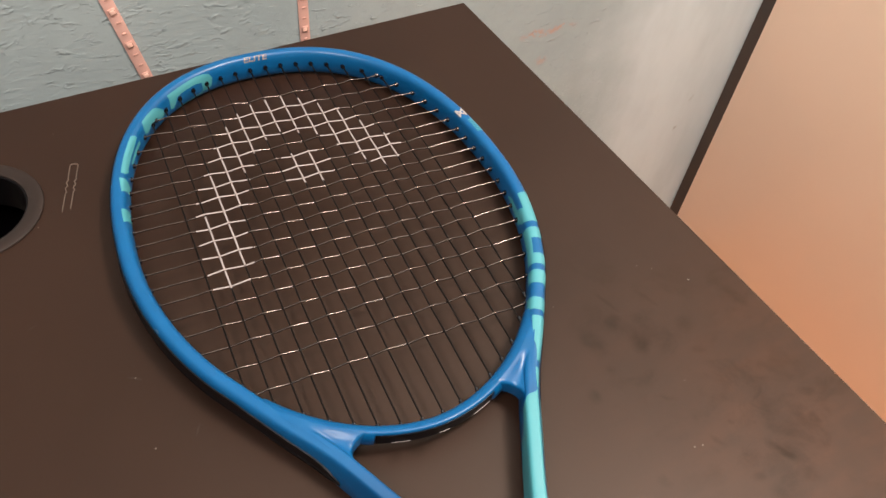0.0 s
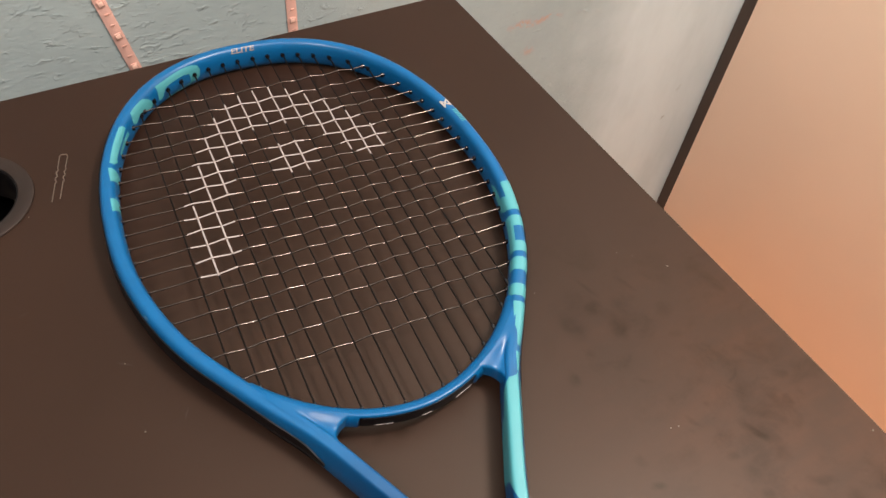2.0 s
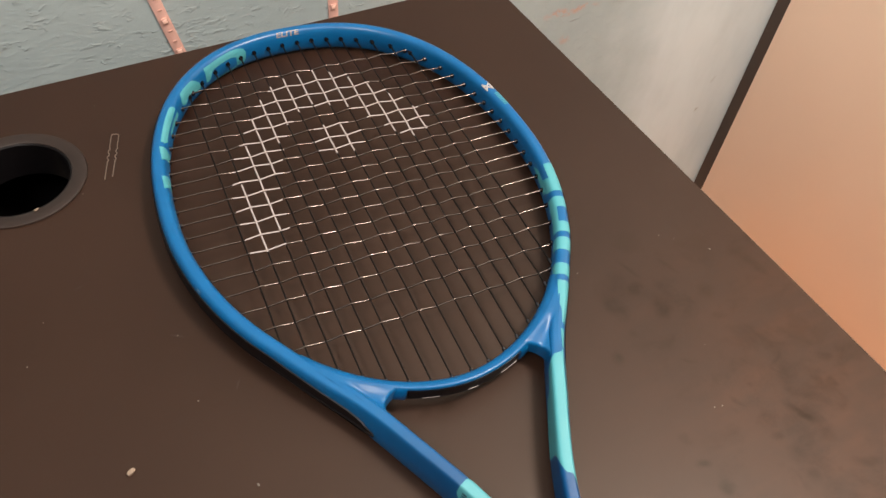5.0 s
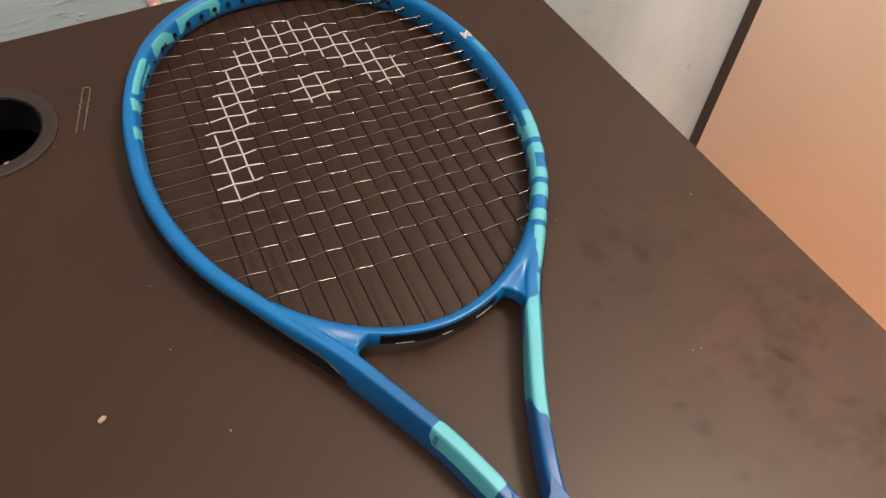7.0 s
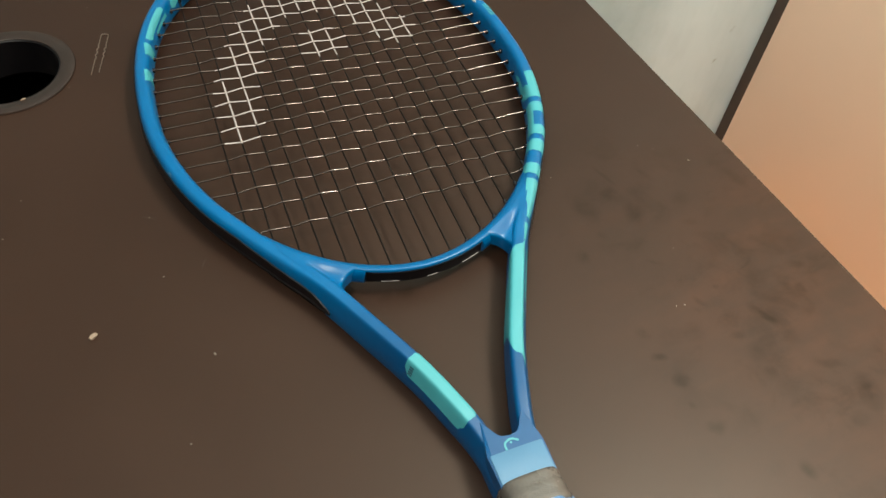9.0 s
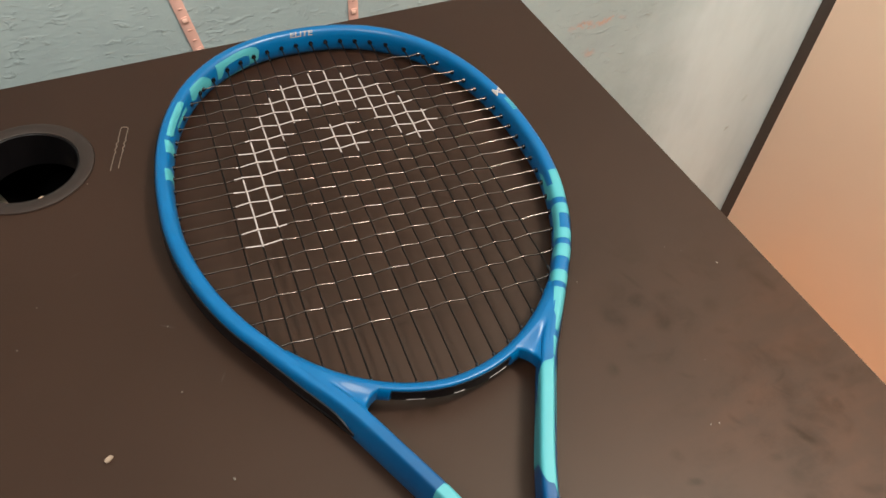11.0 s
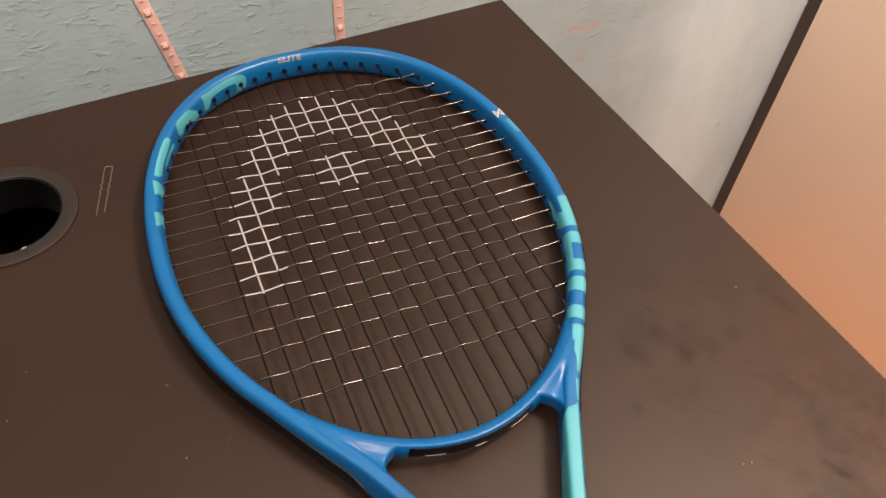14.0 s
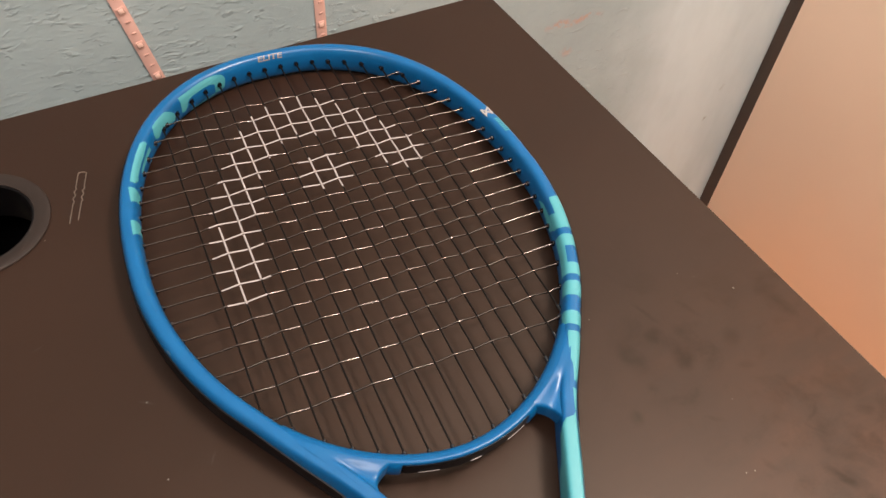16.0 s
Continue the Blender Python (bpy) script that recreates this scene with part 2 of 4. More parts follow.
M_WHITE = varied("print_white", (0.36, 0.33, 0.32), 0.4, 0.06, 200.0)
M_WORD = varied("word_dim_white", (0.20, 0.180, 0.178), 0.4, 0.2, 300.0)
M_INK = varied("print_dark", (0.02, 0.07, 0.10), 0.5, 0.1, 200.0)
M_RING = varied("hole_ring_plastic", (0.017, 0.010, 0.0075), 0.42, 0.1, 60.0)
# Near-black for sleeve and carcass: the hole's shade is in the colour.
M_HOLE_BLACK = varied("hole_sleeve_shade_black", (0.0035, 0.003, 0.0035), 0.45, 0.2, 60.0)
M_RING.node_tree.nodes["Principled BSDF"].inputs["Specular IOR Level"].default_value = 0.42
M_HOLE_BLACK.node_tree.nodes["Principled BSDF"].inputs["Specular IOR Level"].default_value = 0.15
M_PIN = varied("pin_bronze_wire", (0.30, 0.24, 0.20), 0.32, 0.15, 300.0, metal=0.9)
M_STRIP = varied("led_strip_pink", (0.74, 0.46, 0.40), 0.5, 0.05, 120.0)
M_CHIP = varied("led_chip_cream", (0.78, 0.52, 0.44), 0.35, 0.04, 300.0)
M_CHIP_EDGE = varied("led_chip_edge", (0.50, 0.29, 0.24), 0.5, 0.05, 300.0)
M_CRUMB = varied("crumb_beige", (0.20, 0.15, 0.11), 0.8, 0.2, 900.0, 0.0003)
M_DUST = varied("dust_speck", (0.13, 0.115, 0.10), 0.8, 0.1, 900.0)


# ---- building helpers ----
def mesh_from(name, bm, material, smooth=40.0):
    me = bpy.data.meshes.new(name)
    bmesh.ops.recalc_face_normals(bm, faces=bm.faces)
    bm.to_mesh(me)
    bm.free()
    me.materials.append(material)
    if smooth:
        me.shade_smooth()
        me.set_sharp_from_angle(angle=radians(smooth))
    return me


def part(name, bm, material, parent=None, label="", smooth=40.0):
    ob = new(name, mesh_from(name, bm, material, smooth))
    if parent:
        ob.parent = parent
    return tagged(ob, label)


def thing(name, x, y, z, label, category, group="", kind="", turn=0.0):
    ob = new(name)
    ob.empty_display_size = 0.02
    ob.matrix_world = pose(x, y, z, 0, 0, turn)
    return tagged(ob, label, category, group, kind)


def box(x0, x1, y0, y1, z0, z1, bevel=0.0, bm=None):
    bm = bm or bmesh.new()
    made = bmesh.ops.create_cube(bm, size=1.0, matrix=Matrix.LocRotScale(((x0 + x1) / 2, (y0 + y1) / 2, (z0 + z1) / 2), None, (x1 - x0, y1 - y0, z1 - z0)))
    if bevel:
        edges = {e for v in made["verts"] for e in v.link_edges}
        bmesh.ops.bevel(bm, geom=list(edges), offset=bevel, segments=2, affect="EDGES", profile=0.5)
    return bm


def tube(points, radius, sides=8, closed=False, bm=None, up=(0, 0, 1)):
    """A round wire through points."""
    bm = bm or bmesh.new()
    pts = [Vector(p) for p in points]
    rings = []
    for i, p in enumerate(pts):
        d = (pts[min(i + 1, len(pts) - 1)] - pts[max(i - 1, 0)]).normalized()
        a = d.cross(Vector(up)).normalized()
        b = a.cross(d)
        rings.append([bm.verts.new(p + radius * (math.cos(k * math.tau / sides) * a + math.sin(k * math.tau / sides) * b)) for k in range(sides)])
    for r, q in zip(rings, rings[1:]):
        for k in range(sides):
            bm.faces.new((r[k], r[(k + 1) % sides], q[(k + 1) % sides], q[k]))
    bm.faces.new(rings[0]), bm.faces.new(rings[-1])
    return bm


def lathe(profile, segments=48, bm=None):
    """Turns (radius, height) pairs round z."""
    bm = bm or bmesh.new()
    rings = [[bm.verts.new((r * math.cos(k * math.tau / segments), r * math.sin(k * math.tau / segments), z)) for k in range(segments)] for r, z in profile]
    for r, q in zip(rings, rings[1:]):
        for k in range(segments):
            bm.faces.new((r[k], r[(k + 1) % segments], q[(k + 1) % segments], q[k]))
    return bm


# ---- room ----
def structure(name, bm, material, label, smooth=0.0):
    return tagged(part(name, bm, material, None, label, smooth), category=name.split("_")[0], kind="structure")


structure("floor", box(-2.6, 2.4, -3.2, 0.22, -0.1, 0.0), M_FLOOR, "unseen floor under the desk, orange to bounce warm light")
structure("ceiling", box(-2.6, 2.4, -3.2, 0.22, 2.5, 2.6), M_CEILING, "plain pale grey painted ceiling")
structure("wall_north", box(-2.5, 2.3, WALL_Y, 0.20, 0.0, 2.5), M_WALL, "pale blue-grey rough plastered wall with a scrape")
structure("wall_south", box(-2.5, 2.3, -3.2, -3.05, 0.0, 2.5), M_PLAIN_WALL, "plain painted wall behind the viewer")
structure("wall_west", box(-2.6, -2.5, -3.05, WALL_Y, 0.0, 2.5), M_PLAIN_WALL, "plain painted side wall")
structure("wall_east", box(2.3, 2.4, -3.05, WALL_Y, 0.0, 2.5), M_PLAIN_WALL, "plain painted side wall")


# ---- wardrobe beside the desk ----
def wardrobe():
    x0, x1, y0, y1, top = 0.564, 1.40, -0.70, 0.050, 1.50
    root = thing("cupboard", (x0 + x1) / 2, (y0 + y1) / 2, 0.0, "plain peach laminated cupboard standing beside the desk", "cupboard")
    cx, cy = (x0 + x1) / 2, (y0 + y1) / 2
    for x in (x0, x1 - 0.018):
        part("side_panel", box(x - cx, x + 0.018 - cx, y0 + 0.02 - cy, y1 - cy, 0.0, top, 0.0008), M_BOARD, root)
    part("back_panel", box(x0 + 0.019 - cx, x1 - 0.019 - cx, y1 - 0.008 - cy, y1 - 0.002 - cy, 0.06, top - 0.02, 0.0005), M_BOARD, root)
    part("top_panel", box(x0 + 0.019 - cx, x1 - 0.019 - cx, y0 + 0.021 - cy, y1 - 0.009 - cy, top - 0.018, top, 0.0005), M_BOARD, root)
    # Added strip that fills the gap to the wall, coloured as its shade.
    part("gap_shade_strip", box(x0 + 0.005 - cx, x0 + 0.019 - cx, y1 + 0.0005 - cy, WALL_Y - 0.001 - cy, 0.0, top, 0.0006), M_GAP_SHADE, root, "dark brown strip standing in for the shaded gap behind the cupboard")
    for k in (0, 1):
        a = x0 + 0.001 + k * (x1 - x0) / 2
        part("door", box(a - cx, a + (x1 - x0) / 2 - 0.002 - cx, y0 - cy, y0 + 0.018 - cy, 0.06, top, 0.0008), M_BOARD, root)
    return root


wardrobe()


# ---- desk with a cable hole ----
HOLE_X, HOLE_Y, HOLE_R, RING_R = -0.4345, -0.0960, 0.0353, 0.0453


def hole_shade_box(x0, x1, y0, y1, z0, z1, t=0.016):
    """An open-topped carcass that hangs under the desktop, added to keep the cable hole dark."""
    bm = bmesh.new()
    rings = []
    for inset, z in ((0, z1), (0, z0), (t, z1), (t, z0 + t)):
        rings.append([bm.verts.new((x, y, z)) for x, y in ((x0 + inset, y0 + inset), (x1 - inset, y0 + inset), (x1 - inset, y1 - inset), (x0 + inset, y1 - inset))])
    for a, c in ((0, 1), (0, 2), (2, 3)):
        for k in range(4):
            bm.faces.new((rings[a][k], rings[a][(k + 1) % 4], rings[c][(k + 1) % 4], rings[c][k]))
    bm.faces.new(rings[1]), bm.faces.new(rings[3])
    return bm


def desk():
    root = thing("desk", -0.6, -0.35, 0.0, "dark brown laminated desk with a cable hole", "desk")
    x0, x1, y0, y1, zt, zb = -1.3, 0.0, -0.72, 0.0, DESK, DESK - 0.025
    bm = bmesh.new()
    seg, r = 64, HOLE_R + 0.002
    circle = [bm.verts.new((HOLE_X + r * math.cos(k * math.tau / seg), HOLE_Y + r * math.sin(k * math.tau / seg), zt)) for k in range(seg)]
    corner = [bm.verts.new((x, y, zt)) for x, y in ((x0, y0), (x1, y0), (x1, y1), (x0, y1))]
    rims = [bm.edges.new((loop[k], loop[(k + 1) % len(loop)])) for loop in (circle, corner) for k in range(len(loop))]
    bmesh.ops.triangle_fill(bm, use_beauty=True, use_dissolve=False, edges=rims, normal=(0, 0, 1))
    solid = bmesh.ops.extrude_face_region(bm, geom=list(bm.faces))
    for v in solid["geom"]:
        if isinstance(v, bmesh.types.BMVert):
            v.co.z = zb
    outer = [e for e in bm.edges if all(v.co.z > zt - 1e-6 and (v.co.xy - Vector((HOLE_X, HOLE_Y))).length > r + 0.01 for v in e.verts) and e.calc_face_angle(0) > 1.0]
    bmesh.ops.bevel(bm, geom=outer, offset=0.0012, segments=2, affect="EDGES")
    for v in bm.verts:
        v.co -= Vector((-0.6, -0.35, 0.0))
    top = part("desktop", bm, M_DESK, root, "dark brown laminate top with greasy smudges, a painted warm sheen and shade")
    for x in (x0 + 0.03, x1 - 0.06):
        part("side_panel", box(x + 0.6, x + 0.625, y0 + 0.40, y1 + 0.32, 0.0, zb, 0.001), M_DESK, root)
    # Unseen carcass, blackened to deepen the shade inside the hole.
    part("cupboard", hole_shade_box(-0.30, 0.32, -0.20, 0.325, 0.36, zb), M_HOLE_BLACK, root)
    part("back_panel", box(0.33, 0.539, y1 + 0.29, y1 + 0.308, 0.35, zb, 0.001), M_DESK, root)
    return root


desk()


def cable_ring():
    root = thing("cable_grommet", HOLE_X, HOLE_Y, DESK, "dark brown plastic cable grommet set in the desk", "grommet")
    flange = [(HOLE_R, -0.002), (HOLE_R, 0.0010), (HOLE_R + 0.0005, 0.0014), (RING_R - 0.0012, 0.0015), (RING_R - 0.0004, 0.0012), (RING_R, 0.0002), (HOLE_R + 0.0025, 0.0002)]
    part("flange", lathe(flange, 72), M_RING, root)
    part("sleeve", lathe([(HOLE_R - 0.0002, 0.0006), (HOLE_R - 0.0006, -0.027), (HOLE_R - 0.0018, -0.027), (HOLE_R - 0.0014, 0.0002), (HOLE_R - 0.0008, 0.0008), (HOLE_R - 0.0002, 0.0006)], 72), M_HOLE_BLACK, root, "black plastic sleeve")
    return root


cable_ring()


def card():
    """A made-up cream card inside the desk for a pale patch in the cable hole, its leaning edge fitted to the
    camera's view.
    """
    bm = bmesh.new()
    foot, head = 0.376, 0.700
    ring = [(-0.600, foot), (-0.3987, foot), (-0.4713, head), (-0.600, head)]
    front, back = ([bm.verts.new((x, y, z)) for x, z in ring] for y in (-0.0445, -0.0425))
    bm.faces.new(front), bm.faces.new(back)
    for k in range(4):
        bm.faces.new((front[k], front[(k + 1) % 4], back[(k + 1) % 4], back[k]))
    return tagged(part("card", bm, M_PALE_PATCH, None, "made-up cream card for a pale patch inside the cable hole", 0), category="card")


card()


# ---- hair pin ----
def hair_pin():
    root = thing("hair_pin", -0.3730, -0.0990, DESK, "bronze wire hair pin with crimped legs on the desk", "hair pin")
    r = 0.0004
    left, right, ends = Vector((-0.3681, -0.0790)), Vector((-0.3633, -0.0808)), (Vector((-0.3825, -0.1202)), Vector((-0.3771, -0.1194)))
    pts = []
    for a, b, flip in ((left, ends[0], 1), (right, ends[1], -1)):
        d = b - a
        across = Vector((-d.y, d.x)).normalized()
        leg = []
        for k in range(61):
            f = k / 60
            wave = 0.0005 * math.sin((f - 0.26) / 0.34 * math.tau * 2.5) if 0.26 < f < 0.60 else 0.0
            p = a + d * f + across * wave
            leg.append((p.x + 0.3730, p.y + 0.099, r))
        pts.append(leg)
    mid = (left + right) / 2
    arc = []
    for k in range(1, 12):
        a = math.pi - k * math.pi / 12
        side = (right - left) / 2
        out = Vector((-side.y, side.x)).normalized() * 0.0027
        p = mid + side * math.copysign(abs(math.cos(a)) ** 0.6, math.cos(a)) + out * abs(math.sin(a)) ** 0.7
        arc.append((p.x + 0.3730, p.y + 0.099, r))
    part("wire", tube(pts[0][::-1] + arc + pts[1], r, 8), M_PIN, root)
    return root


hair_pin()


# ---- LED strips on the wall ----
def led_strip(x_at_desk, lean, turned):
    """A strip stuck to the wall, running up from behind the desk."""
    root = thing("led_strip", x_at_desk, WALL_Y, DESK, "pale pink LED strip stuck to the wall, switched off", "led strip", "strips on the wall")
    slope = Matrix.Rotation(math.atan(lean), 4, "Y")

    def place(bm):
        bmesh.ops.transform(bm, matrix=slope, verts=bm.verts)
        return bm

    part("ribbon", place(box(-0.0051, 0.0051, -0.0012, -0.0001, -0.10, 0.30, 0.0003)), M_STRIP, root)
    for k in range(-2, 9):
        z = -0.0035 + 0.0340 * k + turned
        chip = part("chip", place(box(-0.0029, 0.0029, -0.0023, -0.0008, z - 0.0029, z + 0.0029, 0.0004)), M_CHIP_EDGE, root, "square LED chip")
        part("lens", place(box(-0.0020, 0.0020, -0.0025, -0.0019, z - 0.0020, z + 0.0020, 0.0002)), M_CHIP, chip)
        for dz, w in ((0.0115, 0.0018), (0.0227, 0.0020)):
            part("resistor", place(box(-0.0014, -0.0014 + 2 * w, -0.0019, -0.0008, z + dz - 0.0006, z + dz + 0.0007, 0.0002)), M_CHIP_EDGE, root)
    return root


led_strip(-0.2931, -0.218, -0.0143)
led_strip(-0.1307, -0.02, -0.0036)


# ---- tennis racket ----
RACKET = pose(-0.22942, -0.20528, DESK, 0, 0, -4.76)   # local y runs from the grip to the tip
A_IN, B_TOP, B_LOW = 0.122, 0.1675, 0.1645            # inner half-width and half-lengths of the head
HW, HH, ZC = 0.0057, 0.0101, 0.0119                 # half-width, half-height and height of the frame tube
MAINS = [x * side for side in (-1, 1) for x in (0.0061, 0.018, 0.0299, 0.0413, 0.0527, 0.0641, 0.0765, 0.0885)]
MAINS.sort()
CROSSES = [0.130, 0.1146, 0.1003, 0.0877, 0.0748, 0.0619, 0.0497, 0.0386, 0.0264, 0.0140, 0.0020, -0.0104, -0.023, -0.0357, -0.049, -0.063, -0.0779, -0.0943, -0.1133]


def inner_x(y):
    """Half-width of the head's opening at y."""
    b, n = (B_TOP, 2.3) if y > 0 else (B_LOW, 1.9)
    return A_IN * max(0.0, 1 - (abs(y) / b) ** n) ** (1 / n)


def inner_y(x, top):
    b, n = (B_TOP, 2.3) if top else (B_LOW, 1.9)
    return (b if top else -b) * max(0.0, 1 - (abs(x) / A_IN) ** n) ** (1 / n)


def resample(pts, step):
    pts = np.array(pts)
    run = np.concatenate(([0], np.cumsum(np.hypot(*np.diff(pts, axis=0).T))))
    at = np.linspace(0, run[-1], max(2, int(run[-1] / step) + 1))
    return np.stack([np.interp(at, run, pts[:, k]) for k in (0, 1)], 1)


def spline(ctrl, per=12):
    """Catmull-Rom curve through control points."""
    c = np.array([2 * np.array(ctrl[0]) - ctrl[1], *ctrl, 2 * np.array(ctrl[-1]) - ctrl[-2]])
    out = []
    for i in range(1, len(c) - 2):
        p0, p1, p2, p3 = c[i - 1:i + 3]
        for t in np.arange(per) / per:
            out.append(0.5 * (2 * p1 + (p2 - p0) * t + (2 * p0 - 5 * p1 + 4 * p2 - p3) * t * t + (3 * p1 - p0 - 3 * p2 + p3) * t ** 3))
    out.append(c[-2])
    return np.array(out)


def opening(offset):
    """The right half of the head's outline from the tip down, pushed outwards by offset."""
    t = np.linspace(0, math.pi, 721)
    pts = []
    for a in t:
        s, c = math.sin(a), math.cos(a)
        b, n = (B_TOP, 2.3) if c > 0 else (B_LOW, 1.9)
        pts.append((A_IN * s ** (2 / n), math.copysign(b * abs(c) ** (2 / n), c)))
    pts = resample(pts, 0.001)
    d = np.gradient(pts, axis=0)
    d /= np.linalg.norm(d, axis=1)[:, None]
    return pts + offset * np.stack([-d[:, 1], d[:, 0]], 1)


ARM = [(0.0750, -0.1410), (0.0602, -0.1640), (0.0440, -0.1960), (0.0282, -0.2290), (0.0187, -0.2540), (0.0124, -0.2740), (0.0094, -0.2920), (0.0088, -0.3030)]


def frame_path():
    half = opening(HW)
    head = half[half[:, 1] > -0.116][::12]
    head[0] = (0.0, B_TOP + HW)
    right = spline([tuple(p) for p in head] + ARM)
    left = right[:0:-1] * (-1, 1)
    pts = np.vstack([left, right])
    return resample(pts, 0.0012)


PATH_UV = frame_path()
_d = np.gradient(PATH_UV, axis=0)
_d /= np.linalg.norm(_d, axis=1)[:, None]
NORMAL_UV = np.stack([-_d[:, 1], _d[:, 0]], 1)
RUN = np.concatenate(([0], np.cumsum(np.hypot(*np.diff(PATH_UV, axis=0).T))))
RUN -= np.interp(0.0, PATH_UV[:, 0][np.argsort(PATH_UV[:, 1])[-40:]][np.argsort(PATH_UV[np.argsort(PATH_UV[:, 1])[-40:], 0])], np.sort(RUN[np.argsort(PATH_UV[:, 1])[-40:]]))


def section(phi, hw=HW, hh=HH, m=2.5):
    """A rounded tube section; 0 degrees points out of the head, 90 up."""
    c, s = math.cos(radians(phi)), math.sin(radians(phi))
    low = 1.06 if s < 0 else 1.0
    return math.copysign(hw * abs(c) ** (2 / m), c), math.copysign(hh * low * abs(s) ** (2 / m), s)


def tube_size(y):
    """The tube is a little slimmer in the arms and sinks into the joint at their foot."""
    f = min(1.0, max(0.0, (-0.12 - y) / 0.1))
    sunk = min(1.0, max(0.0, (-0.260 - y) / 0.024))
    return HW - 0.0003 * f, HH + 0.0010 * f - 0.0014 * sunk


def squareness(y):
    """The head is rounded, the arms are boxy with a flat top."""
    return 2.9 + 2.3 * min(1.0, max(0.0, (-0.125 - y) / 0.05))


def tube_point(x, y, nx, ny, phi, proud=0.0):
    """A point of the tube's skin; its sides lean in towards the top; on the arms the outer side far more so."""
    hw, hh = tube_size(y)
    a, b = section(phi, hw + proud, hh + proud, squareness(y))
    boxy = squareness(y) - 2.9
    a *= 1 - (0.10 + 0.19 * boxy if a > 0 else 0.10 - 0.03 * boxy) * max(0.0, b / hh)
    return Vector((x + nx * a, y + ny * a, ZC + b))


def on_frame(s, phi, proud=0.0):
    c = [np.interp(s, RUN, PATH_UV[:, k]) for k in (0, 1)]
    n = [np.interp(s, RUN, NORMAL_UV[:, k]) for k in (0, 1)]
    return tube_point(c[0], c[1], n[0], n[1], phi, proud)


def s_of(y, side):
    """Run along the frame at height y on the right (1) or left (-1)."""
    mask = (RUN * side) > 0.01
    ys, ss = PATH_UV[mask, 1], RUN[mask]
    order = np.argsort(ys)
    return float(np.interp(y, ys[order], ss[order]))


def s_of_x(x):
    mask = np.abs(RUN) < 0.13
    return float(np.interp(x, PATH_UV[mask, 0], RUN[mask]))


def frame_tube():
    bm = bmesh.new()
    sides = 96
    rings = []
    for (x, y), (nx, ny) in zip(PATH_UV[::2], NORMAL_UV[::2]):
        ring = [bm.verts.new(tube_point(x, y, nx, ny, k * 360 / sides)) for k in range(sides)]
        rings.append(ring)
    for r, q in zip(rings, rings[1:]):
        for k in range(sides):
            bm.faces.new((r[k], r[(k + 1) % sides], q[(k + 1) % sides], q[k]))
    bm.faces.new(rings[0]), bm.faces.new(rings[-1])
    return bm


def patch(corners, proud=0.0002, bm=None):
    """A painted field on the frame between four corners (run, section angle), in order round it."""
    bm = bm or bmesh.new()
    (s0, f0), (s1, f1), (s2, f2), (s3, f3) = corners
    ni = max(2, int(max(abs(s1 - s0), abs(s2 - s3)) / 0.002))
    nj = max(2, int(max(abs(f3 - f0), abs(f2 - f1)) / 3.75))
    grid = []
    for i in range(ni + 1):
        a = i / ni
        row = []
        for j in range(nj + 1):
            b = j / nj
            s = (s0 * (1 - a) + s1 * a) * (1 - b) + (s3 * (1 - a) + s2 * a) * b
            f = (f0 * (1 - a) + f1 * a) * (1 - b) + (f3 * (1 - a) + f2 * a) * b
            row.append(bm.verts.new(on_frame(s, f, proud)))
        grid.append(row)
    for i in range(ni):
        for j in range(nj):
            bm.faces.new((grid[i][j], grid[i + 1][j], grid[i + 1][j + 1], grid[i][j + 1]))
    return bm


SLOT = 0.0345        # half-width of the slot in the bridge


def field(corners, proud=0.00012):
    """A painted field of any outline on the frame: corners are (run, section angle)."""
    bm = bmesh.new()
    deg = 0.00012
    bm.faces.new([bm.verts.new((run, phi * deg, 0)) for run, phi in corners])
    bmesh.ops.triangulate(bm, faces=bm.faces)
    for limit in (0.008, 0.004, 0.002, 0.0014):
        bmesh.ops.subdivide_edges(bm, edges=[e for e in bm.edges if e.calc_length() > limit], cuts=1)
        bmesh.ops.triangulate(bm, faces=[f for f in bm.faces if len(f.verts) > 3])
    for v in bm.verts:
        v.co = on_frame(v.co.x, v.co.y / deg, proud)
    return bm


def bridge(hw=0.0058):
    """The piece that closes the head above the throat: a ridge on top, a slot in the throat side."""
    half = opening(hw)
    right = half[half[:, 1] < -0.124]
    pts = resample(np.vstack([right, right[::-1] * (-1, 1)]), 0.001)
    d = np.gradient(pts, axis=0)
    d /= np.linalg.norm(d, axis=1)[:, None]
    crown = [(-0.0030, 0.0085), (-0.0054, 0.0098), (-0.0059, 0.0125), (-0.0057, 0.0155), (-0.0049, 0.0177), (-0.0036, 0.0194), (-0.0020, 0.0206), (-0.0003, 0.0215), (0.0010, 0.0218), (0.0017, 0.0213)]
    solid = [(0.0026, 0.0185), (0.0030, 0.0160), (0.0030, 0.0118), (0.0022, 0.0100), (0.0006, 0.0088)]
    slot = [(0.0021, 0.0203), (0.0020, 0.0199), (0.0010, 0.0197), (0.0008, 0.0105), (0.0000, 0.0095)]
    bm = bmesh.new()
    rings = []
    for (x, y), (dx, dy) in zip(pts, d):
        ring = crown + (slot if abs(x) < SLOT else solid)
        rings.append([bm.verts.new((x - dy * a, y + dx * a, z)) for a, z in ring])
    n = len(rings[0])
    for r, q in zip(rings, rings[1:]):
        for k in range(n):
            bm.faces.new((r[k], r[(k + 1) % n], q[(k + 1) % n], q[k]))
    bm.faces.new(rings[0]), bm.faces.new(rings[-1])
    return bm, pts[::2]


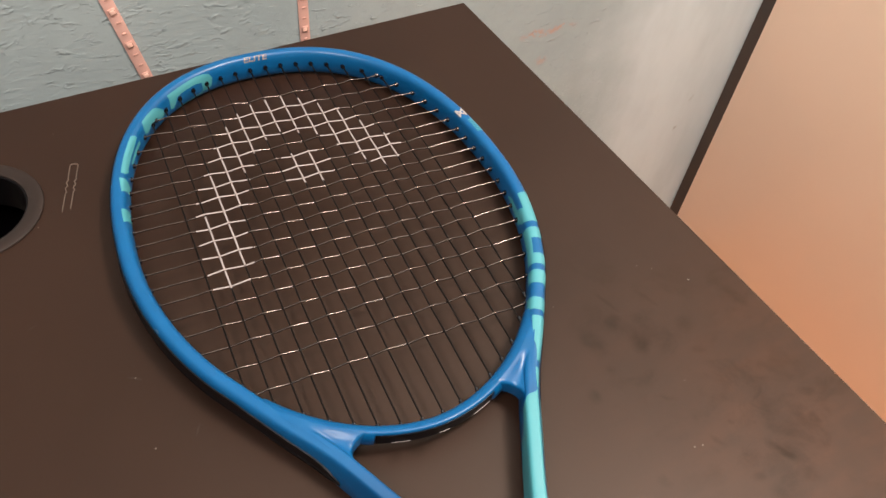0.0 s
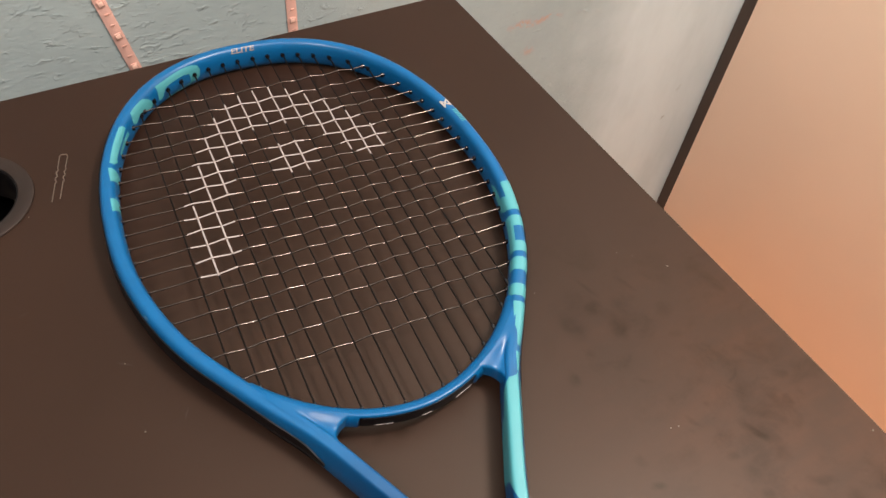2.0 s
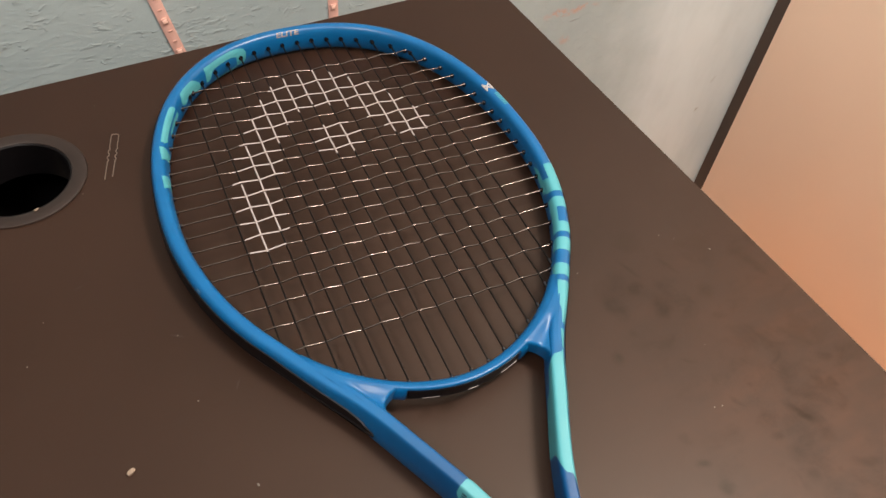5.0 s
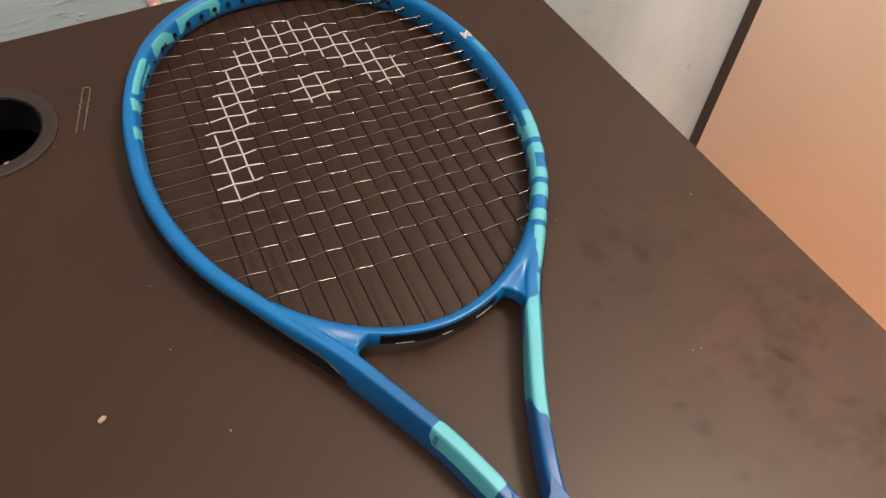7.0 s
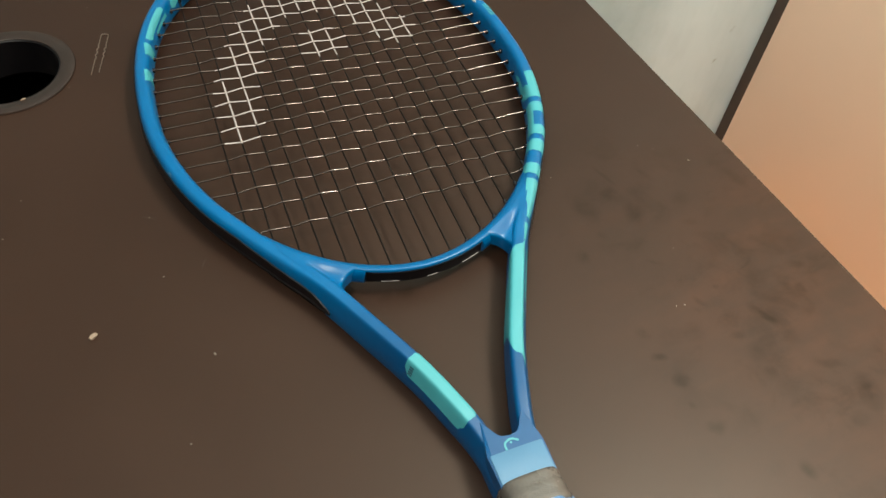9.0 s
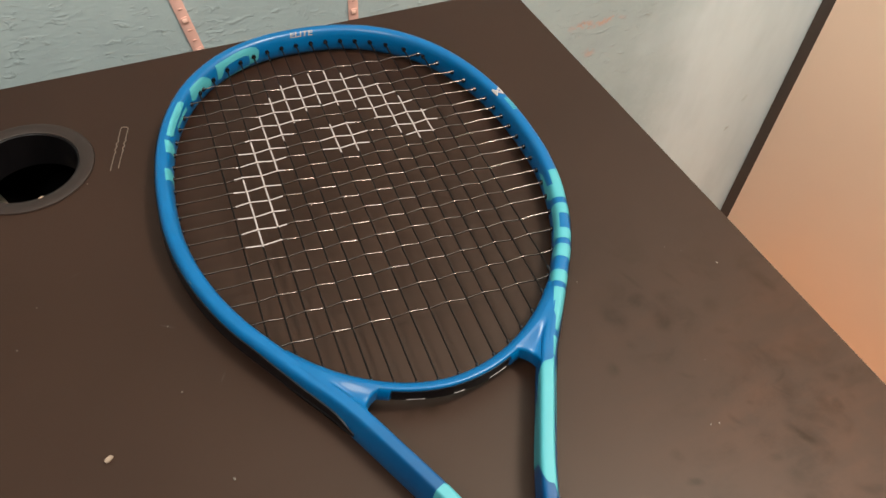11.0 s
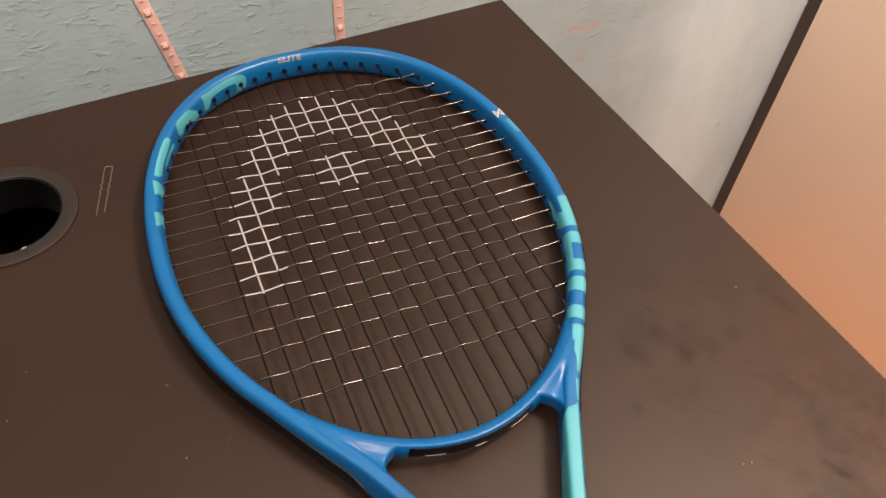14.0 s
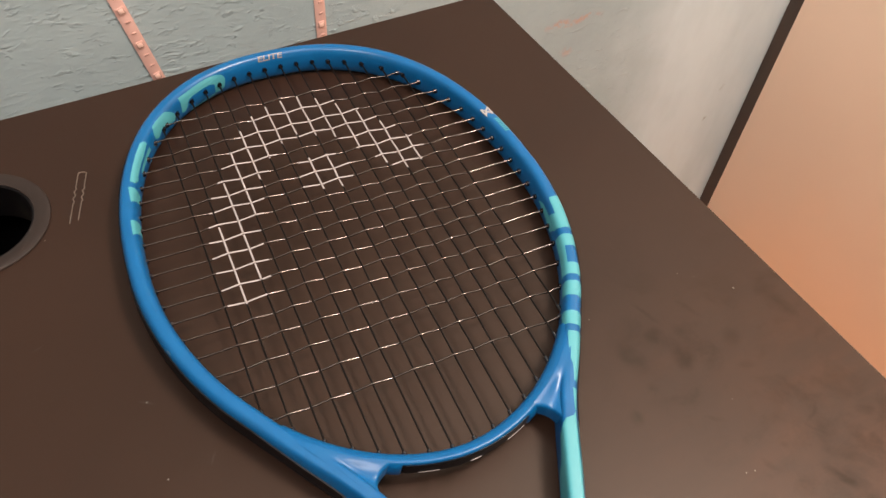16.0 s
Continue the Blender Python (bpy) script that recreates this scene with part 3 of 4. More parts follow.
def web(side):
    """The moulded corner between bridge and arm: a hollow fillet that ends in a rounded, concave lip."""
    bm = bmesh.new()
    bridge_line = spline([(0.0815, -0.1270), (0.0705, -0.1388), (0.0568, -0.1508), (0.0400, -0.1606)], 10)
    arm_line = spline([(0.0820, -0.1290), (0.0735, -0.1420), (0.0597, -0.1640), (0.0490, -0.1835)], 10)
    nu, nv = 16, len(bridge_line) - 1
    rows = []
    for j in range(nv + 1):
        v = j / nv
        row = []
        for i in range(nu + 1):
            u = i / nu
            at = max(0.0, v - 0.13 * math.sin(math.pi * u) ** 0.8 * v) * nv
            k = min(nv - 1, int(at))
            f = at - k
            p = (bridge_line[k] * (1 - f) + bridge_line[k + 1] * f) * (1 - u) + (arm_line[k] * (1 - f) + arm_line[k + 1] * f) * u
            hollow = min(1.0, max(0.0, (v - 0.55) / 0.3))
            z = 0.0219 * (1 - u) + 0.0225 * u - 0.0030 * math.sin(math.pi * u ** 0.85) ** 2 * hollow * hollow * (3 - 2 * hollow)
            row.append(bm.verts.new((side * p[0], p[1], z - 0.0007 * max(0.0, 1 - v / 0.3))))
        rows.append(row)
    out = Vector((-0.42, -0.9, 0)).normalized()
    for step, drop in ((0.0009, 0.0003), (0.0015, 0.0010), (0.0017, 0.0022), (0.0013, 0.0100)):
        rows.append([bm.verts.new((v.co.x + side * out.x * step, v.co.y + out.y * step, v.co.z - drop)) for v in rows[nv]])
    for r, q in zip(rows, rows[1:]):
        for i in range(nu):
            bm.faces.new((r[i], r[i + 1], q[i + 1], q[i]))
    return bm


def fork():
    """The solid joint of the two arms: a rounded notch above, straight sides below."""
    outline = [(0.0112, -0.2690), (0.0086, -0.2730), (0.0064, -0.2766), (0.0040, -0.2790), (0.0, -0.2800)]
    outline = [tuple(p) for p in spline(outline, 6)]
    outline += [(-x, y) for x, y in outline[-2::-1]]
    outline += [(-0.0146, -0.2870), (-0.0142, -0.3035), (0.0142, -0.3035), (0.0146, -0.2870)]
    bm = bmesh.new()
    top = bm.faces.new([bm.verts.new((x, y, ZC + 0.0107)) for x, y in outline])
    made = bmesh.ops.extrude_face_region(bm, geom=[top])
    for v in made["geom"]:
        if isinstance(v, bmesh.types.BMVert):
            v.co.z = 0.0012
    rim = [e for e in bm.edges if all(v.co.z > ZC for v in e.verts)]
    bmesh.ops.bevel(bm, geom=rim, offset=0.0011, segments=3, affect="EDGES", clamp_overlap=True)
    return bm


def loft(stations, sides=32, m=2.6, flat=0):
    """A bar along y through (y, half-width, half-height, centre height)."""
    bm = bmesh.new()
    rings = []
    for y, hw, hh, z in stations:
        ring = []
        for k in range(sides):
            a, b = section(k * 360 / sides, hw, hh, m)
            if flat:
                ang = k * math.tau / sides
                r = 1 / max(abs(math.cos(ang - j * math.tau / 8)) for j in range(8))
                r = 0.65 * r + 0.35 * 1.04
                a, b = hw * r * math.cos(ang), hh * r * math.sin(ang)
            ring.append(bm.verts.new((a, y, z + b)))
        rings.append(ring)
    for r, q in zip(rings, rings[1:]):
        for k in range(sides):
            bm.faces.new((r[k], r[(k + 1) % sides], q[(k + 1) % sides], q[k]))
    bm.faces.new(rings[0]), bm.faces.new(rings[-1])
    return bm


def outer_strip():
    """The black grommet and bumper strip round the outside of the head."""
    s0, s1 = s_of(-0.175, -1), s_of(-0.175, 1)
    bm = bmesh.new()
    rows = []
    for i in range(401):
        s = s0 + (s1 - s0) * i / 400
        edge = math.sin(math.pi / 2 * min(1.0, (min(i, 400 - i) + 1) / 8))
        row = []
        y = np.interp(s, RUN, PATH_UV[:, 1])
        m, top = squareness(y), 0.22 + 0.36 * min(1.0, max(0.0, (y + 0.165) / 0.05))
        for rise, proud in ((-0.84, -0.0002), (-0.80, 0.0005), (-0.42, 0.0008), (-0.36, -0.0001), (-0.30, -0.0001), (-0.24, 0.0007), (top - 0.06, 0.0006), (top, -0.0002)):
            rise = -0.3 + (rise + 0.3) * edge
            phi = math.copysign(math.degrees(math.asin(abs(rise) ** (m / 2))), rise)
            row.append(bm.verts.new(on_frame(s, phi, proud + 0.0001)))
        rows.append(row)
    for r, q in zip(rows, rows[1:]):
        for k in range(7):
            bm.faces.new((r[k], r[k + 1], q[k + 1], q[k]))
    return bm


GAUGE = 0.00057      # radius of a string


def ink(points, half=68.0, rise=0.00005):
    """Ink lying on the upper side of a string: a thin curved shell."""
    bm = bmesh.new()
    pts = [Vector(p) for p in points]
    rows = []
    for i, p in enumerate(pts):
        d = (pts[min(i + 1, len(pts) - 1)] - pts[max(i - 1, 0)]).normalized()
        a = d.cross(Vector((0, 0, 1))).normalized()
        b = a.cross(d)
        arc = [(GAUGE + rise, radians(-half + 2 * half * k / 6)) for k in range(7)] + [(GAUGE - 0.0001, radians(half)), (GAUGE - 0.0001, radians(-half))]
        rows.append([bm.verts.new(p + r * (math.sin(f) * a + math.cos(f) * b)) for r, f in arc])
    n = len(rows[0])
    for r, q in zip(rows, rows[1:]):
        for k in range(n):
            bm.faces.new((r[k], r[(k + 1) % n], q[(k + 1) % n], q[k]))
    bm.faces.new(rows[0]), bm.faces.new(rows[-1])
    return bm


def weave(i, j):
    return -1 if (i + j) % 2 == 0 else 1


def cross_z(j, x):
    """Height of cross string j over the string plane at x: over and under the mains."""
    if x <= MAINS[0] or x >= MAINS[-1]:
        k = 0 if x <= MAINS[0] else len(MAINS) - 1
        reach = abs(x - MAINS[k])
        return weave(k, j) * 0.00078 * max(0.0, 1 - reach / 0.012)
    k = int(np.searchsorted(MAINS, x)) - 1
    f = (x - MAINS[k]) / (MAINS[k + 1] - MAINS[k])
    f = min(1.0, max(0.0, (f - 0.06) / 0.88))
    a, b = weave(k, j), weave(k + 1, j)
    return 0.00078 * (a + (b - a) * f)


def main_z(i, y):
    k = int(np.searchsorted([-c for c in CROSSES], -y)) - 1
    if k < 0 or k >= len(CROSSES) - 1:
        return 0.0
    f = (CROSSES[k] - y) / (CROSSES[k] - CROSSES[k + 1])
    a, b = -weave(i, k), -weave(i, k + 1)
    return 0.00030 * (a + (b - a) * (0.5 - 0.5 * math.cos(math.pi * f)))


def cross_line(j, x0, x1, y):
    n = max(2, int((x1 - x0) / 0.0014))
    return [(x0 + (x1 - x0) * k / n, y, ZC + cross_z(j, x0 + (x1 - x0) * k / n)) for k in range(n + 1)]


def main_line(i, y0, y1, x):
    n = max(2, int((y1 - y0) / 0.0022))
    return [(x, y0 + (y1 - y0) * k / n, ZC + main_z(i, y0 + (y1 - y0) * k / n)) for k in range(n + 1)]


# arch and dot printed on the strings: (main, from, to) and (cross, from, to)
MAIN_PRINT = [(1, -0.038, 0.025), (2, -0.024, 0.061), (3, 0.028, 0.087), (4, 0.056, 0.106), (5, 0.073, 0.118), (6, 0.084, 0.125), (7, 0.089, 0.128), (8, 0.084, 0.128),
              (9, 0.078, 0.122), (10, 0.063, 0.112), (11, 0.041, 0.100), (12, 0.032, 0.083), (13, 0.036, 0.063), (7, 0.033, 0.064), (8, 0.031, 0.064)]
CROSS_PRINT = [(1, -0.033, 0.030), (2, -0.046, 0.043), (3, -0.055, 0.052), (4, -0.062, -0.025), (4, 0.019, 0.061), (5, -0.068, -0.034), (5, 0.027, 0.068), (6, -0.075, -0.040), (6, 0.036, 0.072),
               (7, -0.079, -0.044), (7, 0.044, 0.066), (8, -0.082, -0.048), (9, -0.085, -0.052), (10, -0.086, -0.055), (11, -0.087, -0.056), (12, -0.087, -0.058), (13, -0.087, -0.064),
               (5, -0.014, 0.012), (6, -0.019, 0.018), (7, -0.018, 0.016)]


def words(text, height, squeeze=1.0, slant=0.0):
    """The built-in letters as flat triangles, centred, x along the word."""
    curve = bpy.data.curves.new("word", "FONT")
    curve.body, curve.size, curve.align_x, curve.align_y, curve.shear = text, height * 1.4, "CENTER", "CENTER", slant
    curve.offset = height * 0.035
    ob = bpy.data.objects.new("word", curve)
    scene.collection.objects.link(ob)
    me = bpy.data.meshes.new_from_object(ob.evaluated_get(bpy.context.evaluated_depsgraph_get()))
    bm = bmesh.new()
    bm.from_mesh(me)
    bpy.data.objects.remove(ob)
    bpy.data.curves.remove(curve)
    bpy.data.meshes.remove(me)
    return bm


def tennis_racket():
    root = thing("tennis_racket", 0, 0, 0, "blue and teal tennis racket with dark strings lying on the desk", "tennis racket")
    root.matrix_world = RACKET
    part("frame", frame_tube(), M_BLUE, root, "glossy blue frame tube", 60)
    bm, line = bridge()
    part("bridge", bm, M_BLUE, root, "", 60)
    for side in (-1, 1):
        part("throat_web", web(side), M_BLUE, root, "", 50)
    part("bumper_strip", outer_strip(), M_BLACK, root, "black plastic grommet strip")

    # slot of the bridge with the string loops in it
    low = bmesh.new()
    keep = [p for p in line if abs(p[0]) < 0.0345]
    d = np.gradient(np.array(keep), axis=0)
    d /= np.linalg.norm(d, axis=1)[:, None]
    rows = []
    for (x, y), (dx, dy) in zip(keep, d):
        rows.append([low.verts.new((x - dy * a, y + dx * a, ZC + b)) for a, b in ((0.0006, 0.0076), (0.0016, 0.0075), (0.0019, -0.0010), (0.0008, -0.0014))])
    for r, q in zip(rows, rows[1:]):
        for k in range(3):
            low.faces.new((r[k], r[k + 1], q[k + 1], q[k]))
    low.faces.new(rows[0]), low.faces.new(rows[-1])
    strip = part("bridge_strip", low, M_BLACK, root, "black plastic grommet strip")
    arr = np.array(keep)
    lip = [(x - dy * 0.0022, y + dx * 0.0022, 0.0197) for (x, y), (dx, dy) in zip(keep, d)]
    part("lip", tube(lip[::2], 0.00028, 6), M_GROMMET, strip, "thin shiny edge")
    for x0, x1 in ((-0.027, -0.0155), (-0.003, 0.0065), (0.020, 0.033)):
        idx = [k for k in range(len(arr)) if min(x0, x1) <= arr[k, 0] <= max(x0, x1)]
        loop = [(arr[k, 0] - d[k, 1] * 0.0022, arr[k, 1] + d[k, 0] * 0.0022, ZC + 0.0002) for k in idx]
        part("string_loop", tube(loop, 0.00021, 6), M_STENCIL, strip)

    # painted fields on the right side of the head and its arm
    R = lambda y: s_of(y - (0.0022 if y > -0.171 else 0.0), 1)
    L = lambda y: s_of(y, -1)
    fields = [
              [(R(-0.0635), 170), (R(-0.0725), 170), (R(-0.0725), 5), (R(-0.0638), 5)], [(R(-0.0725), 170), (R(-0.0845), 165), (R(-0.0845), 112), (R(-0.0725), 112)],
              [(R(-0.0845), 168), (R(-0.0925), 168), (R(-0.0925), 5), (R(-0.0845), 5)], [(R(-0.0968), 166), (R(-0.106), 166), (R(-0.106), 5), (R(-0.0968), 5)],
              [(R(-0.1155), 163), (R(-0.1235), 158), (R(-0.1235), 0), (R(-0.1155), 0)], [(R(-0.1275), 110), (R(-0.154), 78), (R(-0.154), 30), (R(-0.127), 20)],
              [(R(-0.158), 85), (R(-0.1695), 72), (R(-0.1690), 35), (R(-0.158), 30)],
              [(R(-0.1725), 62), (R(-0.182), 172), (R(-0.177), 45), (R(-0.1725), 55)], [(R(-0.182), 172), (R(-0.2260), 198), (R(-0.2475), 40), (R(-0.177), 45)],
              [(R(-0.196), 42), (R(-0.204), 30), (R(-0.200), 55), (R(-0.193), 55)],
              [(R(-0.1760), 16), (R(-0.2050), 16), (R(-0.2080), 2), (R(-0.1740), 2)], [(R(-0.2130), 44), (R(-0.2165), 44), (R(-0.2200), 14), (R(-0.2175), 14)]]
    # left side of the head: a hook and four fields, and the band on the left arm
    X = s_of_x
    fields += [[(0.2792, 114), (0.3055, 114), (0.3055, 12), (0.2770, 12)], [(0.2905, 160), (0.3040, 160), (0.3055, 114), (0.2930, 114)], [(0.2720, 178), (0.2990, 184), (0.3040, 160), (0.2785, 162)]]
    fields += [[(-0.1736, 182), (-0.1820, 184), (-0.1872, 112), (-0.1744, 94)], [(-0.2000, 184), (-0.2096, 184), (-0.2152, 108), (-0.2032, 104)]]
    hook = [(-0.0816, 132), (-0.0728, 135), (-0.0608, 132), (-0.0520, 130), (-0.0448, 136), (-0.0400, 150), (-0.0382, 172), (-0.0400, 194), (-0.0440, 203), (-0.0488, 204), (-0.0480, 196), (-0.0450, 184),
            (-0.0480, 174), (-0.0528, 168), (-0.0600, 169), (-0.0680, 170), (-0.0728, 173), (-0.0752, 181), (-0.0790, 196), (-0.0824, 190), (-0.0816, 166)]
    edge = [(-0.0728, 212), (-0.0592, 211), (-0.0480, 203), (-0.0488, 212), (-0.0608, 221), (-0.0728, 221)]
    house = [(-0.1160, 122), (-0.1104, 122), (-0.1008, 128), (-0.0984, 132), (-0.0904, 175), (-0.0896, 192), (-0.0952, 188), (-0.1016, 182), (-0.1088, 178), (-0.1144, 182), (-0.1192, 178), (-0.1192, 160)]
    long = [(-0.1336, 100), (-0.1312, 120), (-0.1304, 144), (-0.1408, 154), (-0.1512, 154), (-0.1616, 152), (-0.1648, 160), (-0.1696, 132), (-0.1696, 100), (-0.1568, 100), (-0.1448, 100)]
    sliver = [(-0.1304, 164), (-0.1296, 178), (-0.1432, 178), (-0.1536, 176), (-0.1536, 165)]
    for corners in (hook, edge, house, long, sliver):
        part("paint_field", field(corners), M_TEAL, root, "matt teal paint", 60)
    for f in fields:
        part("paint_field", patch(f), M_TEAL, root, "matt teal paint", 60)
    b0, b1 = L(-0.2665), L(-0.2245)
    band, rows = bmesh.new(), []
    for phi in [0.4] + [3.75 * k for k in range(1, 58)]:
        inset = 0.0032 * max(0.0, 1 - phi / 12) ** 1.5 + 0.0032 * min(1.0, max(0.0, (phi - 95) / 50)) ** 1.5
        rows.append([band.verts.new(on_frame(b0 + inset + (b1 - b0 - 2 * inset) * k / 30, phi, 0.0002)) for k in range(31)])
    for r, q in zip(rows, rows[1:]):
        for k in range(30):
            band.faces.new((r[k], r[k + 1], q[k + 1], q[k]))
    band = part("paint_band", band, M_TEAL, root, "matt teal paint", 60)
    for f0, f1 in ((33, 23), (19.5, 12.5), (10.5, 6), (5, 2.4)):
        part("print_bar", patch([(b1 - 0.0058, f0), (b1 - 0.0030, f0), (b1 - 0.0030, f1), (b1 - 0.0058, f1)], 0.0006), M_INK, band)

    # print on the head: the word, the loop mark and small bars
    word = words("ELITE", 0.0058, slant=0.15)
    mid = X(-0.0010)
    bmesh.ops.triangulate(word, faces=word.faces)
    for _ in range(2):
        bmesh.ops.subdivide_edges(word, edges=[e for e in word.edges if e.calc_length() > 0.0009], cuts=1)
        bmesh.ops.triangulate(word, faces=[f for f in word.faces if len(f.verts) > 3])
    for v in word.verts:
        along, across = v.co.x, v.co.y
        v.co = on_frame(mid + along, 131 - across / 0.0088 * 57.3, 0.0002)
    part("word", word, M_WORD, root, "white lettering", 0)
    mark = bmesh.new()
    s0 = s_of(0.0555, 1)
    bow = [(-0.0040, 118), (0.0034, 121), (-0.0036, 76), (0.0040, 80), (-0.0040, 118), (-0.0030, 118.5)]
    pts = []
    for (sa, fa), (sb, fb) in zip(bow, bow[1:]):
        pts += [on_frame(s0 + sa + (sb - sa) * k / 6, fa + (fb - fa) * k / 6, 0.0001) for k in range(6)]
    part("loop_mark", tube(pts, 0.0007, 6), M_WHITE, root, "white loop-shaped mark")
    for k in range(8):
        s = s_of(0.0465, 1) + 0.0019 * k
        part("print_bar", patch([(s, 96), (s + 0.0011, 96), (s + 0.0011, 66), (s, 66)], 0.0002), M_TEAL, root)
    part("side_mark", patch([(L(-0.0595), 38), (L(-0.0555), 36), (L(-0.0565), 50), (L(-0.0590), 50)], 0.0002), M_PALE, root, "small pale mark")

    # shaft, collar and grip
    part("shaft", fork(), M_BLUE, root, "", 50)
    part("shaft_cover", loft([(-0.2868, 0.0131, 0.0008, ZC + 0.0103), (-0.2874, 0.0136, 0.0011, ZC + 0.0104), (-0.3022, 0.0136, 0.0012, ZC + 0.0106), (-0.3028, 0.0132, 0.0010, ZC + 0.0105)], 40, 5.0), M_PALE, root, "pale blue shaft")
    collar = loft([(-0.3010, 0.0134, 0.0120, 0.0133), (-0.3016, 0.0148, 0.0132, 0.0136), (-0.3034, 0.0153, 0.0137, 0.0139), (-0.3056, 0.0149, 0.0134, 0.0140), (-0.3076, 0.0152, 0.0138, 0.0142),
                   (-0.3110, 0.0156, 0.0142, 0.0145), (-0.3132, 0.0153, 0.0140, 0.0145), (-0.3160, 0.0158, 0.0144, 0.0149), (-0.3178, 0.0150, 0.0138, 0.0149)], 64, 3.4)
    part("collar", collar, M_RUBBER, root, "taupe rubber collar", 60)
    part("grip", loft([(-0.3160, 0.0148, 0.0138, 0.0151), (-0.3166, 0.0160, 0.0148, 0.0153), (-0.3190, 0.0163, 0.0150, 0.0154), (-0.3330, 0.0163, 0.0150, 0.0154), (-0.490, 0.0164, 0.0151, 0.0156)], 64, 2.0, 1), M_GRIP, root, "smooth pale blue grip", 30)
    part("butt_cap", loft([(-0.4895, 0.0158, 0.0148, 0.0165), (-0.494, 0.0172, 0.0160, 0.0166), (-0.500, 0.0174, 0.0162, 0.0166), (-0.5015, 0.0160, 0.0150, 0.0166)], 64, 2.0, 1), M_BLACK, root, "black plastic cap", 30)

    # white arch on the grip and a small one at the fork
    def arch(w, leg, cx, cy):
        return [(cx - w, cy - leg)] + [(cx + w * math.cos(a), cy + w * math.sin(a) * 0.9) for a in np.linspace(math.pi, 0, 17)] + [(cx + w, cy - leg)]

    def stroke(line, thick, z, height):
        bm, rows = bmesh.new(), []
        for k, (x, y) in enumerate(line):
            p, q = line[max(0, k - 1)], line[min(len(line) - 1, k + 1)]
            n = Vector((-(q[1] - p[1]), q[0] - p[0])).normalized() * thick
            rows.append([bm.verts.new((x + n.x * f, y + n.y * f, z + h)) for f, h in ((-1, 0), (-1, height), (1, height), (1, 0))])
        for r, q in zip(rows, rows[1:]):
            for k in range(4):
                bm.faces.new((r[k], r[(k + 1) % 4], q[(k + 1) % 4], q[k]))
        bm.faces.new(rows[0]), bm.faces.new(rows[-1])
        return bm

    part("grip_mark", stroke(arch(0.0050, 0.030, 0.0002, -0.3428), 0.0021, 0.0300, 0.0008), M_WORD, root, "white printed arch")
    hooked = [(-0.0044, -0.2873), (-0.0043, -0.2839), (-0.0025, -0.2824), (0.0001, -0.2821), (0.0030, -0.2838)]
    part("fork_mark", stroke(spline(hooked, 6), 0.0005, ZC + 0.0105, 0.0005), M_TEAL, root, "small pale teal hook")
    part("fork_dot", stroke([(-0.0015, -0.2836), (-0.0005, -0.2838)], 0.0005, ZC + 0.0105, 0.0005), M_TEAL, root)

    # strings, printed stretches and grommets
    for i, x in enumerate(MAINS):
        y0, y1 = inner_y(x, False) - 0.002, inner_y(x, True) + 0.002
        part("main_string", tube(main_line(i, y0, y1, x), GAUGE, 10), M_MAIN_DULLED, root, "black string with its reflections turned down", 80)
    for j, y in enumerate(CROSSES):
        w = inner_x(y) + 0.002
        part("cross_string", tube(cross_line(j, -w, w, y), GAUGE, 10), M_STRING, root, "shiny dark brown string", 80)
    for i, y0, y1 in MAIN_PRINT:
        part("printed_stretch", ink(main_line(i, y0, y1, MAINS[i])), M_STENCIL, root, "white stencil ink", 80)
    for j, x0, x1 in CROSS_PRINT:
        part("printed_stretch", ink(cross_line(j, x0, x1, CROSSES[j])), M_STENCIL, root, "white stencil ink", 80)
    collar_mesh = mesh_from("grommet", tube([(0, 0, -0.004), (0, 0, 0.0009), (0, 0, 0.0013)], 0.0017, 10, up=(0, 1, 0)), M_GROMMET)
    long_mesh = mesh_from("grommet", tube([(0, 0, -0.004), (0, 0, 0.0024), (0, 0, 0.0031)], 0.0012, 10, up=(0, 1, 0)), M_GROMMET)
    ends = [(x, inner_y(x, top), 0, 1 if top else -1) for x in MAINS for top in (True, False)]
    ends += [(side * inner_x(y), y, side, 0) for y in CROSSES for side in (-1, 1)]
